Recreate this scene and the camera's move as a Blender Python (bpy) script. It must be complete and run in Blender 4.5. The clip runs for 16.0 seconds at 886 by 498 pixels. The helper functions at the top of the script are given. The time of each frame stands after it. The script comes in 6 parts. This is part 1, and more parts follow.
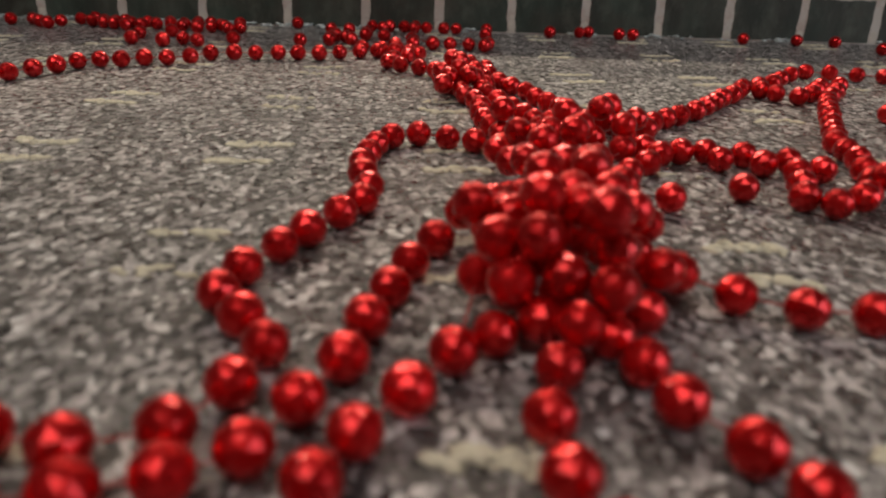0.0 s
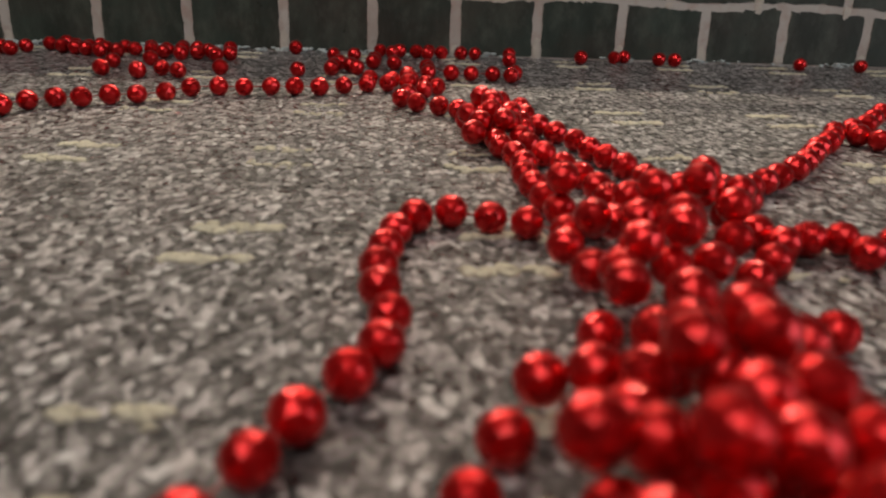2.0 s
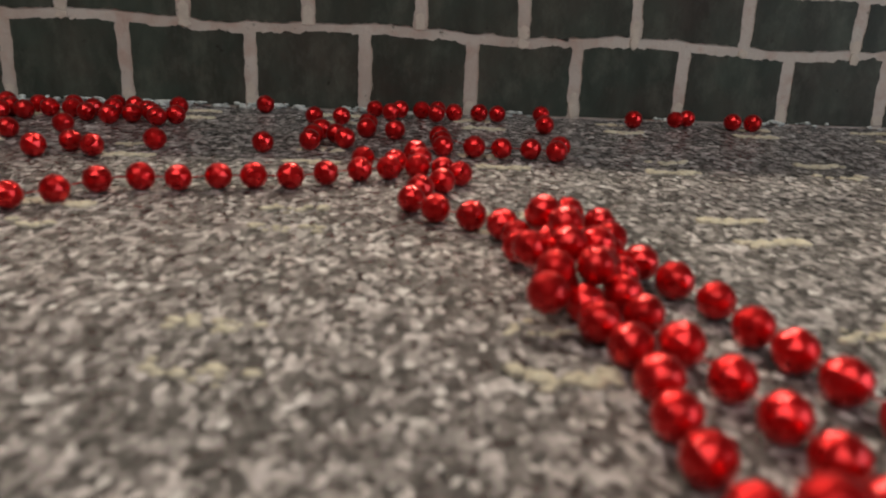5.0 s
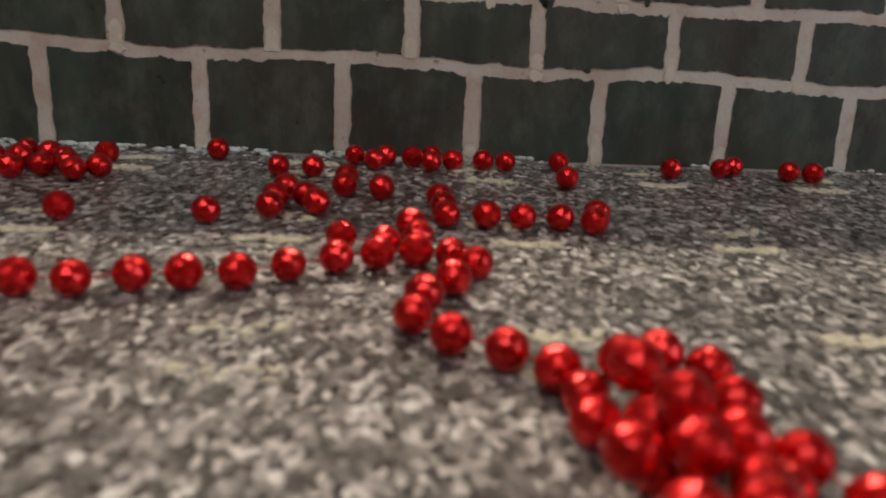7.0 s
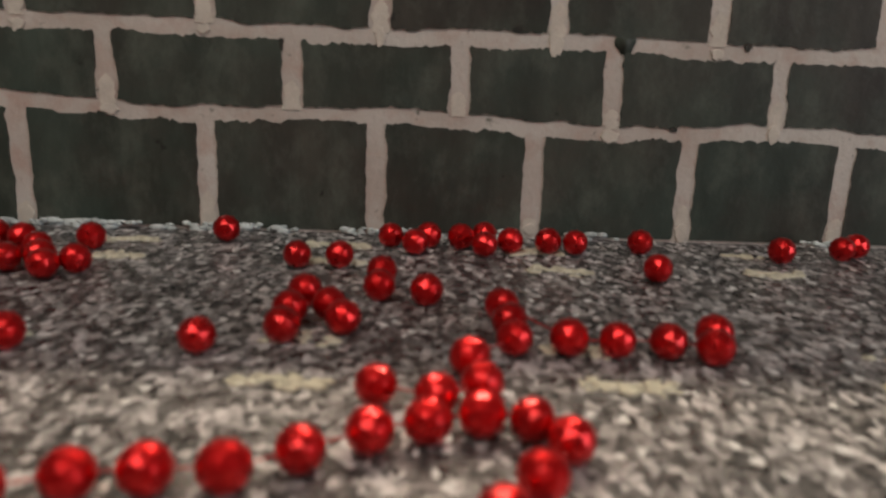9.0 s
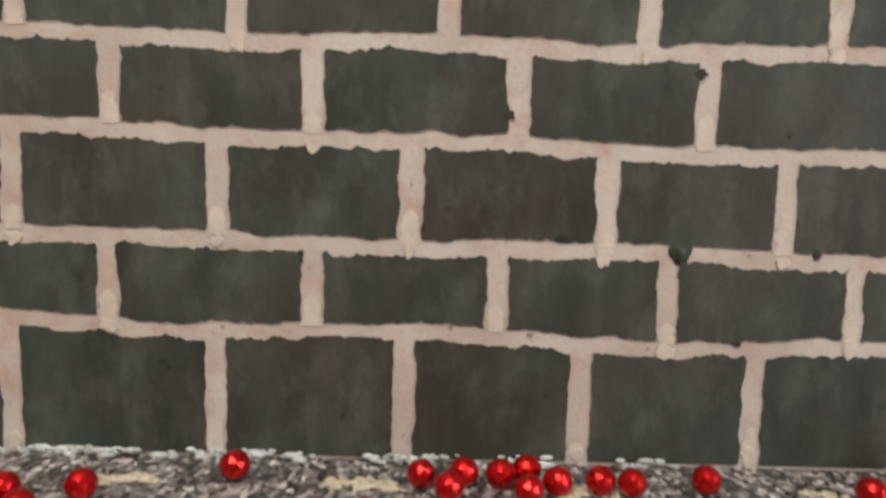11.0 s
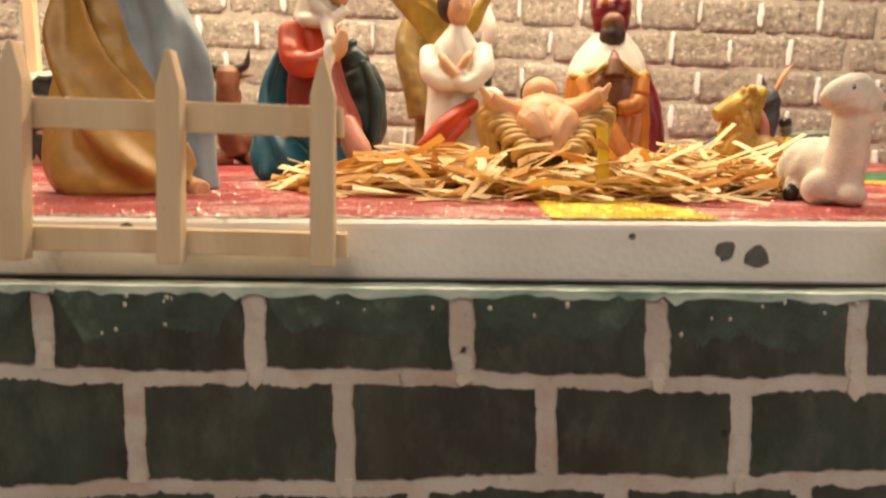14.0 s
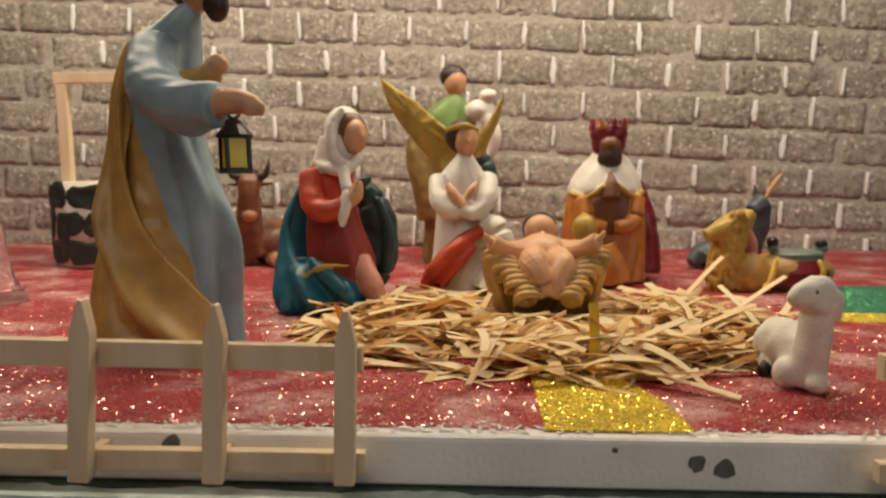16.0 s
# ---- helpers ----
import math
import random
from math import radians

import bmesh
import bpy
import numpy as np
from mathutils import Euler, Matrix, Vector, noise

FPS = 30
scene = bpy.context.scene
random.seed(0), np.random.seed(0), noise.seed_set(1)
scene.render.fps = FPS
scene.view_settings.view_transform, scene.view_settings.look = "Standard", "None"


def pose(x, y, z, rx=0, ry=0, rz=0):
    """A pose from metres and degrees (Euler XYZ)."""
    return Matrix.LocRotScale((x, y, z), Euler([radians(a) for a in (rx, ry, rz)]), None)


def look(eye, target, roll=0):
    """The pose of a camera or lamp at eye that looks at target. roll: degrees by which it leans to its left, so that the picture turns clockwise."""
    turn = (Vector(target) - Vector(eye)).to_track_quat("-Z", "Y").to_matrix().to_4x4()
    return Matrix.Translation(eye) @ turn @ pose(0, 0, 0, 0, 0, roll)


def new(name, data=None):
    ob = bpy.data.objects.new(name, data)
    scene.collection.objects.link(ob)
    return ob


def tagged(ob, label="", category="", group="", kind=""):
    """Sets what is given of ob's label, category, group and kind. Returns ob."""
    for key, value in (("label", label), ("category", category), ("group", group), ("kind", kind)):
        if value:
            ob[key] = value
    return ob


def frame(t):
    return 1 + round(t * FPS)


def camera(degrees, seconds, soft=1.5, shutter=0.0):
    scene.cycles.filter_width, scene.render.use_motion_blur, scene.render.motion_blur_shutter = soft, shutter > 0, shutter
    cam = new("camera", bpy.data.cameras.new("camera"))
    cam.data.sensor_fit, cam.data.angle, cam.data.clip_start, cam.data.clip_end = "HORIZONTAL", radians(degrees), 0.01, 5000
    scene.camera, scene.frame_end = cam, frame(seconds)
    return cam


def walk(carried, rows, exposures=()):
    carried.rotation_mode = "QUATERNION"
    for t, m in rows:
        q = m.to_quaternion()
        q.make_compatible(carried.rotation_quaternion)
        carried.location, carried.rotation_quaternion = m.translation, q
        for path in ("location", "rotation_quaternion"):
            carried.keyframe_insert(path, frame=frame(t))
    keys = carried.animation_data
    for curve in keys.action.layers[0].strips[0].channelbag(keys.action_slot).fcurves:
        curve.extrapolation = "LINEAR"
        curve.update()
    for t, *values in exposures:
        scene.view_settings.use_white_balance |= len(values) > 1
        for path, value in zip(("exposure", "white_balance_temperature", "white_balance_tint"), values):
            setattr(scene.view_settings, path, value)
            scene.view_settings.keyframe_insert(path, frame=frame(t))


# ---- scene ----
cam = camera(61.9, 16.0, soft=2.0, shutter=0.5)
PATH = [
    (0, (0.023, -0.644, 0.076), (0.075, 1.194, -0.71), 2.0),
    (0.5, (0.02, -0.624, 0.076), (0.075, 1.214, -0.709), 2.1),
    (1, (0.017, -0.605, 0.075), (0.069, 1.24, -0.697), 1.9),
    (1.5, (0.015, -0.586, 0.075), (0.068, 1.26, -0.692), 2.0),
    (2, (0.013, -0.566, 0.075), (0.06, 1.285, -0.681), 1.9),
    (2.5, (0.01, -0.543, 0.074), (0.058, 1.317, -0.661), 1.9),
    (3, (0.009, -0.523, 0.074), (0.053, 1.344, -0.642), 1.9),
    (3.5, (0.007, -0.501, 0.075), (0.061, 1.369, -0.634), 2.1),
    (4, (0.004, -0.478, 0.074), (0.07, 1.394, -0.625), 2.2),
    (6.5, (-0.005, -0.37, 0.073), (0.123, 1.517, -0.578), 2.8),
    (7, (-0.007, -0.35, 0.072), (0.141, 1.541, -0.561), 2.9),
    (7.5, (-0.008, -0.333, 0.072), (0.136, 1.564, -0.545), 3.1),
    (8, (-0.01, -0.316, 0.072), (0.108, 1.587, -0.535), 3.1),
    (8.2, (-0.011, -0.309, 0.072), (0.092, 1.596, -0.526), 3.0),
    (10.3, (-0.018, -0.253, 0.105), (0.024, 1.69, -0.369), 1.5),
    (10.5, (-0.02, -0.25, 0.11), (0.025, 1.699, -0.338), 1.5),
    (11, (-0.021, -0.243, 0.118), (0.005, 1.727, -0.226), 1.7),
    (11.5, (-0.027, -0.238, 0.135), (-0.006, 1.738, -0.17), 1.8),
    (12, (-0.033, -0.235, 0.158), (-0.027, 1.746, -0.12), 1.5),
    (12.5, (-0.037, -0.233, 0.179), (-0.055, 1.752, -0.06), 1.0),
    (13, (-0.042, -0.231, 0.209), (-0.064, 1.75, -0.062), -0.1),
    (13.5, (-0.046, -0.233, 0.231), (-0.071, 1.751, -0.021), -0.8),
    (14, (-0.048, -0.236, 0.253), (-0.08, 1.75, 0.016), -1.2),
    (14.5, (-0.048, -0.24, 0.273), (-0.086, 1.747, 0.049), -1.5),
    (15, (-0.047, -0.247, 0.295), (-0.085, 1.741, 0.078), -1.5),
    (15.5, (-0.046, -0.256, 0.316), (-0.088, 1.733, 0.111), -1.4),
    (16, (-0.045, -0.265, 0.338), (-0.1, 1.724, 0.134), -1.1),
]
walk(cam, [(t, look(eye, target, roll)) for t, eye, target, roll in PATH],
     [(0, 0.50, 6150, 10), (4, 0.61, 6150, 10), (7, 0.68, 6200, 10), (8, 0.70, 6250, 10), (10.3, 1.48, 6500, 10), (11, 1.88, 6550, 10), (12, 2.03, 6400, 10), (12.6, 1.65, 6900, 12), (13.0, 1.31, 7400, 15),
      (13.5, 1.15, 7500, 16), (14, 0.78, 7500, 15), (14.5, 0.52, 7250, 13), (15, 0.32, 7000, 12), (16, -0.16, 6500, 10)])

cam.data.dof.use_dof = True
cam.data.dof.focus_distance = 0.38
cam.data.dof.aperture_fstop = 13.5

# ---- world and lamps ----
world = bpy.data.worlds.new("room_air")
scene.world = world
world.use_nodes = True
world.node_tree.nodes["Background"].inputs[0].default_value = (0.9, 0.85, 0.8, 1)
world.node_tree.nodes["Background"].inputs[1].default_value = 0.02


def lamp(name, kind, energy, colour, m, **more):
    data = bpy.data.lights.new(name, kind)
    data.energy, data.color = energy, colour
    if kind == "POINT":
        data.shadow_soft_size = more["size"]
    else:
        data.shape, data.size, data.size_y = "RECTANGLE", more["size"], more["size_y"]
    ob = new(name, data)
    ob.matrix_basis = m
    return ob


lamp("display_lamp", "AREA", 5.6, (1.0, 0.83, 0.61), pose(-0.10, 0.36, 0.74, -8, 0, 0), size=1.00, size_y=0.04)
lamp("room_lamp", "AREA", 9.0, (1.0, 0.88, 0.76), look((-0.4, -1.2, 1.75), (0, -0.1, 0.1)), size=1.4, size_y=1.0)
lamp("side_lamp", "AREA", 5.5, (0.95, 0.95, 1.0), look((1.9, -1.3, 0.75), (0, -0.3, 0.05)), size=1.0, size_y=1.0)


# ---- materials ----
class Mat:
    """A node material with a Principled shader, and short ways to wire it."""

    def __init__(self, name, rough=0.6, metal=0.0, coat=0.0):
        self.m = bpy.data.materials.new(name)
        self.m.use_nodes = True
        self.t = self.m.node_tree
        self.b = self.t.nodes["Principled BSDF"]
        self.b.inputs["Roughness"].default_value = rough
        self.b.inputs["Metallic"].default_value = metal
        self.b.inputs["Coat Weight"].default_value = coat
        self.co = self.t.nodes.new("ShaderNodeNewGeometry").outputs["Position"]

    def node(self, kind, **vals):
        n = self.t.nodes.new("ShaderNode" + kind)
        for k, v in vals.items():
            n.inputs[k].default_value = v
        return n

    def wire(self, a, b):
        self.t.links.new(a, b)

    def noise(self, scale, detail=4.0, rough=0.6, stretch=None):
        n = self.node("TexNoise", Scale=scale, Detail=detail, Roughness=rough)
        src = self.co
        if stretch:
            mp = self.node("Mapping")
            mp.inputs["Scale"].default_value = stretch
            self.wire(src, mp.inputs[0])
            src = mp.outputs[0]
        self.wire(src, n.inputs["Vector"])
        return n.outputs[0]

    def ramp(self, fac, stops):
        r = self.t.nodes.new("ShaderNodeValToRGB")
        e = r.color_ramp.elements
        while len(e) < len(stops):
            e.new(0.5)
        for el, (p, c) in zip(e, stops):
            el.position, el.color = p, (*c, 1) if len(c) == 3 else c
        self.wire(fac, r.inputs[0])
        return r.outputs[0]

    def mix(self, fac, a, b, mode="MIX"):
        n = self.t.nodes.new("ShaderNodeMix")
        n.data_type, n.blend_type = "RGBA", mode
        for sock, v in ((n.inputs[0], fac), (n.inputs[6], a), (n.inputs[7], b)):
            if isinstance(v, (int, float)):
                sock.default_value = v
            elif isinstance(v, tuple):
                sock.default_value = (*v, 1)
            else:
                self.wire(v, sock)
        return n.outputs[2]

    def random(self):
        return self.t.nodes.new("ShaderNodeObjectInfo").outputs["Random"]

    def colour(self, c):
        if isinstance(c, tuple):
            self.b.inputs["Base Color"].default_value = (*c, 1)
        else:
            self.wire(c, self.b.inputs["Base Color"])
        return self

    def bump(self, height, strength=0.4, dist=0.001):
        n = self.node("Bump", Strength=strength, Distance=dist)
        self.wire(height, n.inputs["Height"])
        self.wire(n.outputs[0], self.b.inputs["Normal"])
        return self

    def roughness(self, sock):
        self.wire(sock, self.b.inputs["Roughness"])
        return self


def painted(name, c, rough=0.45, var=0.25, bump=0.15, scale=60.0, coat=0.0):
    """Painted resin or plaster: two tones of one colour and a fine grain."""
    m = Mat(name, rough, 0.0, coat)
    dark = tuple(v * (1 - var) for v in c)
    lite = tuple(min(1, v * (1 + var)) for v in c)
    m.colour(m.ramp(m.noise(scale, 5), [(0.3, dark), (0.72, lite)]))
    m.bump(m.noise(900, 3), bump, 0.0006)
    return m.m


def ground_mat():
    m = Mat("speckled_carpet", 0.4)
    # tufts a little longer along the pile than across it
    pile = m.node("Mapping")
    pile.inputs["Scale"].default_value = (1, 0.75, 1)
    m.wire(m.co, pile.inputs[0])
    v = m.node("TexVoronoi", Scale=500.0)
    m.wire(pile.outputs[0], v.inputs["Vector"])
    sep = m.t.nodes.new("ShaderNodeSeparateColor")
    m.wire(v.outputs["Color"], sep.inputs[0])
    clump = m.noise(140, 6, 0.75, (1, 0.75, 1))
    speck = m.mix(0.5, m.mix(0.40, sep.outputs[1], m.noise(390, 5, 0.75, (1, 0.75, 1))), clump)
    fine = m.ramp(speck, [(0.31, (0.012, 0.0115, 0.011)), (0.44, (0.092, 0.088, 0.084)), (0.55, (0.290, 0.280, 0.268)), (0.68, (0.86, 0.84, 0.82))])
    big = m.ramp(m.noise(24, 5), [(0.35, (0.80, 0.785, 0.80)), (0.7, (1.10, 1.07, 1.09))])
    c = m.mix(1.0, fine, big, "MULTIPLY")
    # rare near-white cells put the pile's glints into the base colour
    few = m.ramp(sep.outputs[0], [(0.962, (0, 0, 0)), (0.972, (1, 1, 1))])
    m.colour(m.mix(few, c, (0.86, 0.85, 0.84)))
    m.b.inputs["Specular IOR Level"].default_value = 0.85
    m.roughness(m.ramp(m.noise(240, 3), [(0.35, (0.18,) * 3), (0.65, (0.45,) * 3)]))
    m.bump(m.mix(0.5, speck, m.noise(200, 5, 0.7)), 1.0, 0.0042)
    return m.m


def tuft_mat():
    m = Mat("cream_tufts", 0.8)
    m.colour(m.ramp(m.noise(320, 5), [(0.30, (0.44, 0.41, 0.31)), (0.5, (0.72, 0.68, 0.53)), (0.75, (0.84, 0.80, 0.66))]))
    m.bump(m.noise(700, 5), 0.8, 0.001)
    return m.m


def bead_mat():
    m = Mat("red_metallic_bead", 0.3, 0.82, 0.45)
    m.b.inputs["Coat Roughness"].default_value = 0.18
    m.colour(m.mix(m.random(), (0.56, 0.004, 0.005), (0.78, 0.008, 0.010)))
    m.roughness(m.ramp(m.noise(300, 3), [(0.3, (0.25,) * 3), (0.75, (0.37,) * 3)]))
    # facets with softened edges: the flat normal blended with the round one
    g = m.t.nodes.new("ShaderNodeNewGeometry")
    soft = m.mix(0.30, g.outputs["True Normal"], g.outputs["Normal"])
    nm = m.node("VectorMath")
    nm.operation = "NORMALIZE"
    m.wire(soft, nm.inputs[0])
    m.wire(nm.outputs[0], m.b.inputs["Normal"])
    m.wire(nm.outputs[0], m.b.inputs["Coat Normal"])
    return m.m


def mortar_mat():
    m = Mat("cream_pink_paint", 0.62)
    c = m.ramp(m.noise(30, 4, 0.6, (1, 1, 1)), [(0.30, (0.50, 0.425, 0.37)), (0.5, (0.58, 0.515, 0.46)), (0.72, (0.69, 0.655, 0.60))])
    c = m.mix(m.ramp(m.noise(7, 3), [(0.40, (0, 0, 0)), (0.58, (0.9, 0.9, 0.9))]), c, (0.65, 0.615, 0.565))
    c = m.mix(m.ramp(m.noise(75, 4), [(0.5, (0, 0, 0)), (0.85, (1, 1, 1))]), c, (0.50, 0.34, 0.28))
    c = m.mix(m.ramp(m.noise(190, 5), [(0.66, (0, 0, 0)), (0.76, (1, 1, 1))]), c, (0.16, 0.15, 0.12))
    m.colour(c)
    m.bump(m.noise(420, 5), 0.5, 0.0008)
    return m.m


def brick_paint_mat():
    m = Mat("dark_green_brick_paint", 0.5)
    streak = m.noise(48, 5, 0.65, (1, 1, 0.35))
    a = m.ramp(streak, [(0.3, (0.027, 0.024, 0.019)), (0.75, (0.078, 0.075, 0.060))])
    b = m.ramp(streak, [(0.3, (0.022, 0.034, 0.026)), (0.75, (0.070, 0.094, 0.075))])
    c = m.mix(m.ramp(m.noise(17, 4), [(0.40, (0, 0, 0)), (0.62, (1, 1, 1))]), a, b)
    c = m.mix(m.ramp(m.random(), [(0.0, (0, 0, 0)), (1.0, (0.35, 0.35, 0.35))]), c, b)
    c = m.mix(m.ramp(m.noise(60, 7, 0.72, (1, 1, 0.6)), [(0.48, (0, 0, 0)), (0.76, (0.7, 0.7, 0.7))]), c, (0.13, 0.15, 0.12))
    c = m.mix(m.ramp(m.noise(110, 3), [(0.68, (0, 0, 0)), (0.75, (0.9, 0.9, 0.9))]), c, (0.013, 0.013, 0.011))
    m.colour(c)
    m.bump(m.mix(0.25, m.noise(90, 5, 0.6), m.noise(600, 4)), 0.30, 0.0012)
    m.roughness(m.ramp(m.noise(40, 4), [(0.3, (0.42,) * 3), (0.8, (0.66,) * 3)]))
    return m.m


# mottled green that holds the light and shade along the wall's top
def top_green_mat():
    m = Mat("wall_top_green", 0.55)
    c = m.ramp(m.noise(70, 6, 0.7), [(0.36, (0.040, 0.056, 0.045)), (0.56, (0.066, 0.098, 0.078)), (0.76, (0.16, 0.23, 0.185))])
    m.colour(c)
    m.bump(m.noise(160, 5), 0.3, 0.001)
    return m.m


def ledge_mat():
    m = Mat("mint_ledge_paint", 0.5)
    c = m.ramp(m.noise(38, 5, 0.6, (1, 1, 2)), [(0.30, (0.16, 0.26, 0.21)), (0.46, (0.42, 0.55, 0.48)), (0.70, (0.72, 0.80, 0.74))])
    m.colour(c)
    m.bump(m.noise(300, 5), 0.4, 0.0008)
    return m.m


def glitter(name, base, flake, dusty=0.0, density=0.55):
    """Foam sheet under a layer of tiny tilted metal flakes."""
    m = Mat(name, 0.55)
    v = m.node("TexVoronoi", Scale=1080.0)
    m.wire(m.co, v.inputs["Vector"])
    sep = m.t.nodes.new("ShaderNodeSeparateColor")
    m.wire(v.outputs["Color"], sep.inputs[0])
    is_flake = m.ramp(sep.outputs[2], [(density, (0, 0, 0)), (density + 0.03, (1, 1, 1))])
    tone = m.ramp(m.noise(45, 4), [(0.3, tuple(x * 0.62 for x in base)), (0.7, base)])
    if dusty:
        dust = m.ramp(m.noise(17, 9, 0.74, (1, 1.5, 1)), [(0.49, (0, 0, 0)), (0.62, (dusty, dusty, dusty))])
        tone = m.mix(dust, tone, (0.66, 0.40, 0.39))
    m.colour(m.mix(is_flake, tone, flake))
    met = m.t.nodes.new("ShaderNodeMath")
    met.operation, met.inputs[1].default_value = "MULTIPLY", 0.75
    m.wire(is_flake, met.inputs[0])
    m.wire(met.outputs[0], m.b.inputs["Metallic"])
    m.roughness(m.ramp(is_flake, [(0.0, (0.6,) * 3), (1.0, (0.16,) * 3)]))
    # every flake lies at a tilt of its own
    off = m.node("VectorMath")
    off.operation = "SUBTRACT"
    off.inputs[1].default_value = (0.5, 0.5, 0.5)
    m.wire(v.outputs["Color"], off.inputs[0])
    sc = m.node("VectorMath")
    sc.operation = "MULTIPLY"
    sc.inputs[1].default_value = (1.5, 1.5, 0.2)
    m.wire(off.outputs[0], sc.inputs[0])
    g = m.t.nodes.new("ShaderNodeNewGeometry")
    ad = m.node("VectorMath")
    ad.operation = "ADD"
    m.wire(g.outputs["Normal"], ad.inputs[0])
    m.wire(sc.outputs[0], ad.inputs[1])
    nm = m.node("VectorMath")
    nm.operation = "NORMALIZE"
    m.wire(ad.outputs[0], nm.inputs[0])
    m.wire(nm.outputs[0], m.b.inputs["Normal"])
    return m.m


def foam_mat():
    m = Mat("white_foam", 0.6)
    v = m.node("TexVoronoi", Scale=330.0)
    m.wire(m.co, v.inputs["Vector"])
    c = m.ramp(m.noise(28, 4), [(0.3, (0.82, 0.785, 0.73)), (0.7, (0.91, 0.885, 0.84))])
    m.colour(m.mix(m.ramp(m.noise(120, 5), [(0.68, (0, 0, 0)), (0.8, (0.5, 0.5, 0.5))]), c, (0.40, 0.36, 0.34)))
    m.bump(v.outputs["Distance"], 0.25, 0.0008)
    return m.m


def wood_mat(name="pale_craft_wood", a=(0.66, 0.50, 0.31), b=(0.84, 0.68, 0.46)):
    m = Mat(name, 0.55)
    c = m.ramp(m.noise(55, 5, 0.6, (1, 1, 0.12)), [(0.3, a), (0.72, b)])
    c = m.mix(m.ramp(m.noise(240, 4), [(0.66, (0, 0, 0)), (0.8, (0.4, 0.4, 0.4))]), c, tuple(v * 0.55 for v in a))
    m.colour(c)
    m.bump(m.noise(260, 5, 0.6, (1, 1, 0.15)), 0.3, 0.0006)
    return m.m


def straw_mat():
    m = Mat("dry_straw", 0.5)
    isl = m.t.nodes.new("ShaderNodeNewGeometry").outputs["Random Per Island"]
    c = m.ramp(isl, [(0.0, (0.64, 0.36, 0.10)), (0.22, (0.82, 0.57, 0.22)), (0.40, (0.93, 0.79, 0.46)), (1.0, (0.96, 0.88, 0.62))])
    m.colour(m.mix(m.ramp(m.noise(160, 5), [(0.60, (0, 0, 0)), (0.95, (0.4, 0.4, 0.4))]), c, (0.46, 0.31, 0.14)))
    m.bump(m.noise(500, 3), 0.25, 0.0005)
    # dry blades let some light through
    thin = m.node("BsdfTranslucent")
    m.wire(m.mix(0.55, c, (1.0, 0.74, 0.36), "MULTIPLY"), thin.inputs["Color"])
    both = m.t.nodes.new("ShaderNodeMixShader")
    both.inputs[0].default_value = 0.36
    m.wire(m.b.outputs[0], both.inputs[1])
    m.wire(thin.outputs[0], both.inputs[2])
    m.wire(both.outputs[0], m.t.nodes["Material Output"].inputs["Surface"])
    return m.m


def stone_mat():
    m = Mat("glittering_sand_brick", 0.6)
    v = m.node("TexVoronoi", Scale=300.0)
    m.wire(m.co, v.inputs["Vector"])
    grain = m.ramp(m.noise(170, 6, 0.75), [(0.32, (0.16, 0.144, 0.122)), (0.50, (0.38, 0.345, 0.295)), (0.68, (0.68, 0.635, 0.555))])
    tone = m.ramp(m.random(), [(0.0, (0.78, 0.76, 0.73)), (1.0, (1.0, 0.98, 0.95))])
    c = m.mix(1.0, grain, tone, "MULTIPLY")
    c = m.mix(m.ramp(m.noise(9, 4), [(0.40, (0, 0, 0)), (0.70, (0.45, 0.45, 0.45))]), c, (0.50, 0.47, 0.41))
    sep = m.t.nodes.new("ShaderNodeSeparateColor")
    m.wire(v.outputs["Color"], sep.inputs[0])
    # scattered white cells: sparkle of the glitter mixed into the colour
    m.colour(m.mix(m.ramp(sep.outputs[1], [(0.94, (0, 0, 0)), (0.96, (0.5, 0.5, 0.5))]), c, (0.86, 0.84, 0.78)))
    spark = m.ramp(sep.outputs[0], [(0.90, (0, 0, 0)), (0.93, (1, 1, 1))])
    m.wire(spark, m.b.inputs["Metallic"])
    m.roughness(m.ramp(spark, [(0.0, (0.62,) * 3), (1.0, (0.30,) * 3)]))
    m.bump(m.mix(0.4, m.noise(85, 6, 0.8), m.mix(0.5, m.noise(190, 6, 0.8), v.outputs["Distance"])), 1.0, 0.0050)
    return m.m


def plain_wall_mat(name, c):
    m = Mat(name, 0.8)
    m.colour(m.ramp(m.noise(3, 5), [(0.3, tuple(v * 0.85 for v in c)), (0.7, c)]))
    m.bump(m.noise(90, 4), 0.2, 0.002)
    return m.m


GROUND, TUFT, BEAD = ground_mat(), tuft_mat(), bead_mat()
STRING = painted("red_thread", (0.45, 0.03, 0.03), 0.6)
MORTAR, BRICK, LEDGE, FOAM, TOP_GREEN = mortar_mat(), brick_paint_mat(), ledge_mat(), foam_mat(), top_green_mat()
CAULK = painted("white_caulk", (0.62, 0.68, 0.67), 0.5, 0.4, 0.5, 90)
RED_GLITTER = glitter("red_glitter_sheet", (0.40, 0.010, 0.020), (0.95, 0.46, 0.40), 0.8, 0.82)
YELLOW_GLITTER = glitter("gold_glitter_sheet", (0.86, 0.60, 0.010), (0.97, 0.78, 0.12), 0.0, 0.62)
GREEN_GLITTER = glitter("green_glitter_sheet", (0.01, 0.22, 0.10), (0.10, 0.55, 0.28), 0.0)
STONE, STROKE = stone_mat(), painted("white_joint_glint", (0.84, 0.84, 0.84), 0.25, 0.06, 0.5, 120, 0.6)
JOINT = painted("grey_beige_joint", (0.44, 0.402, 0.345), 0.7, 0.3, 0.6, 80)
WOOD, STRAW = wood_mat(), straw_mat()
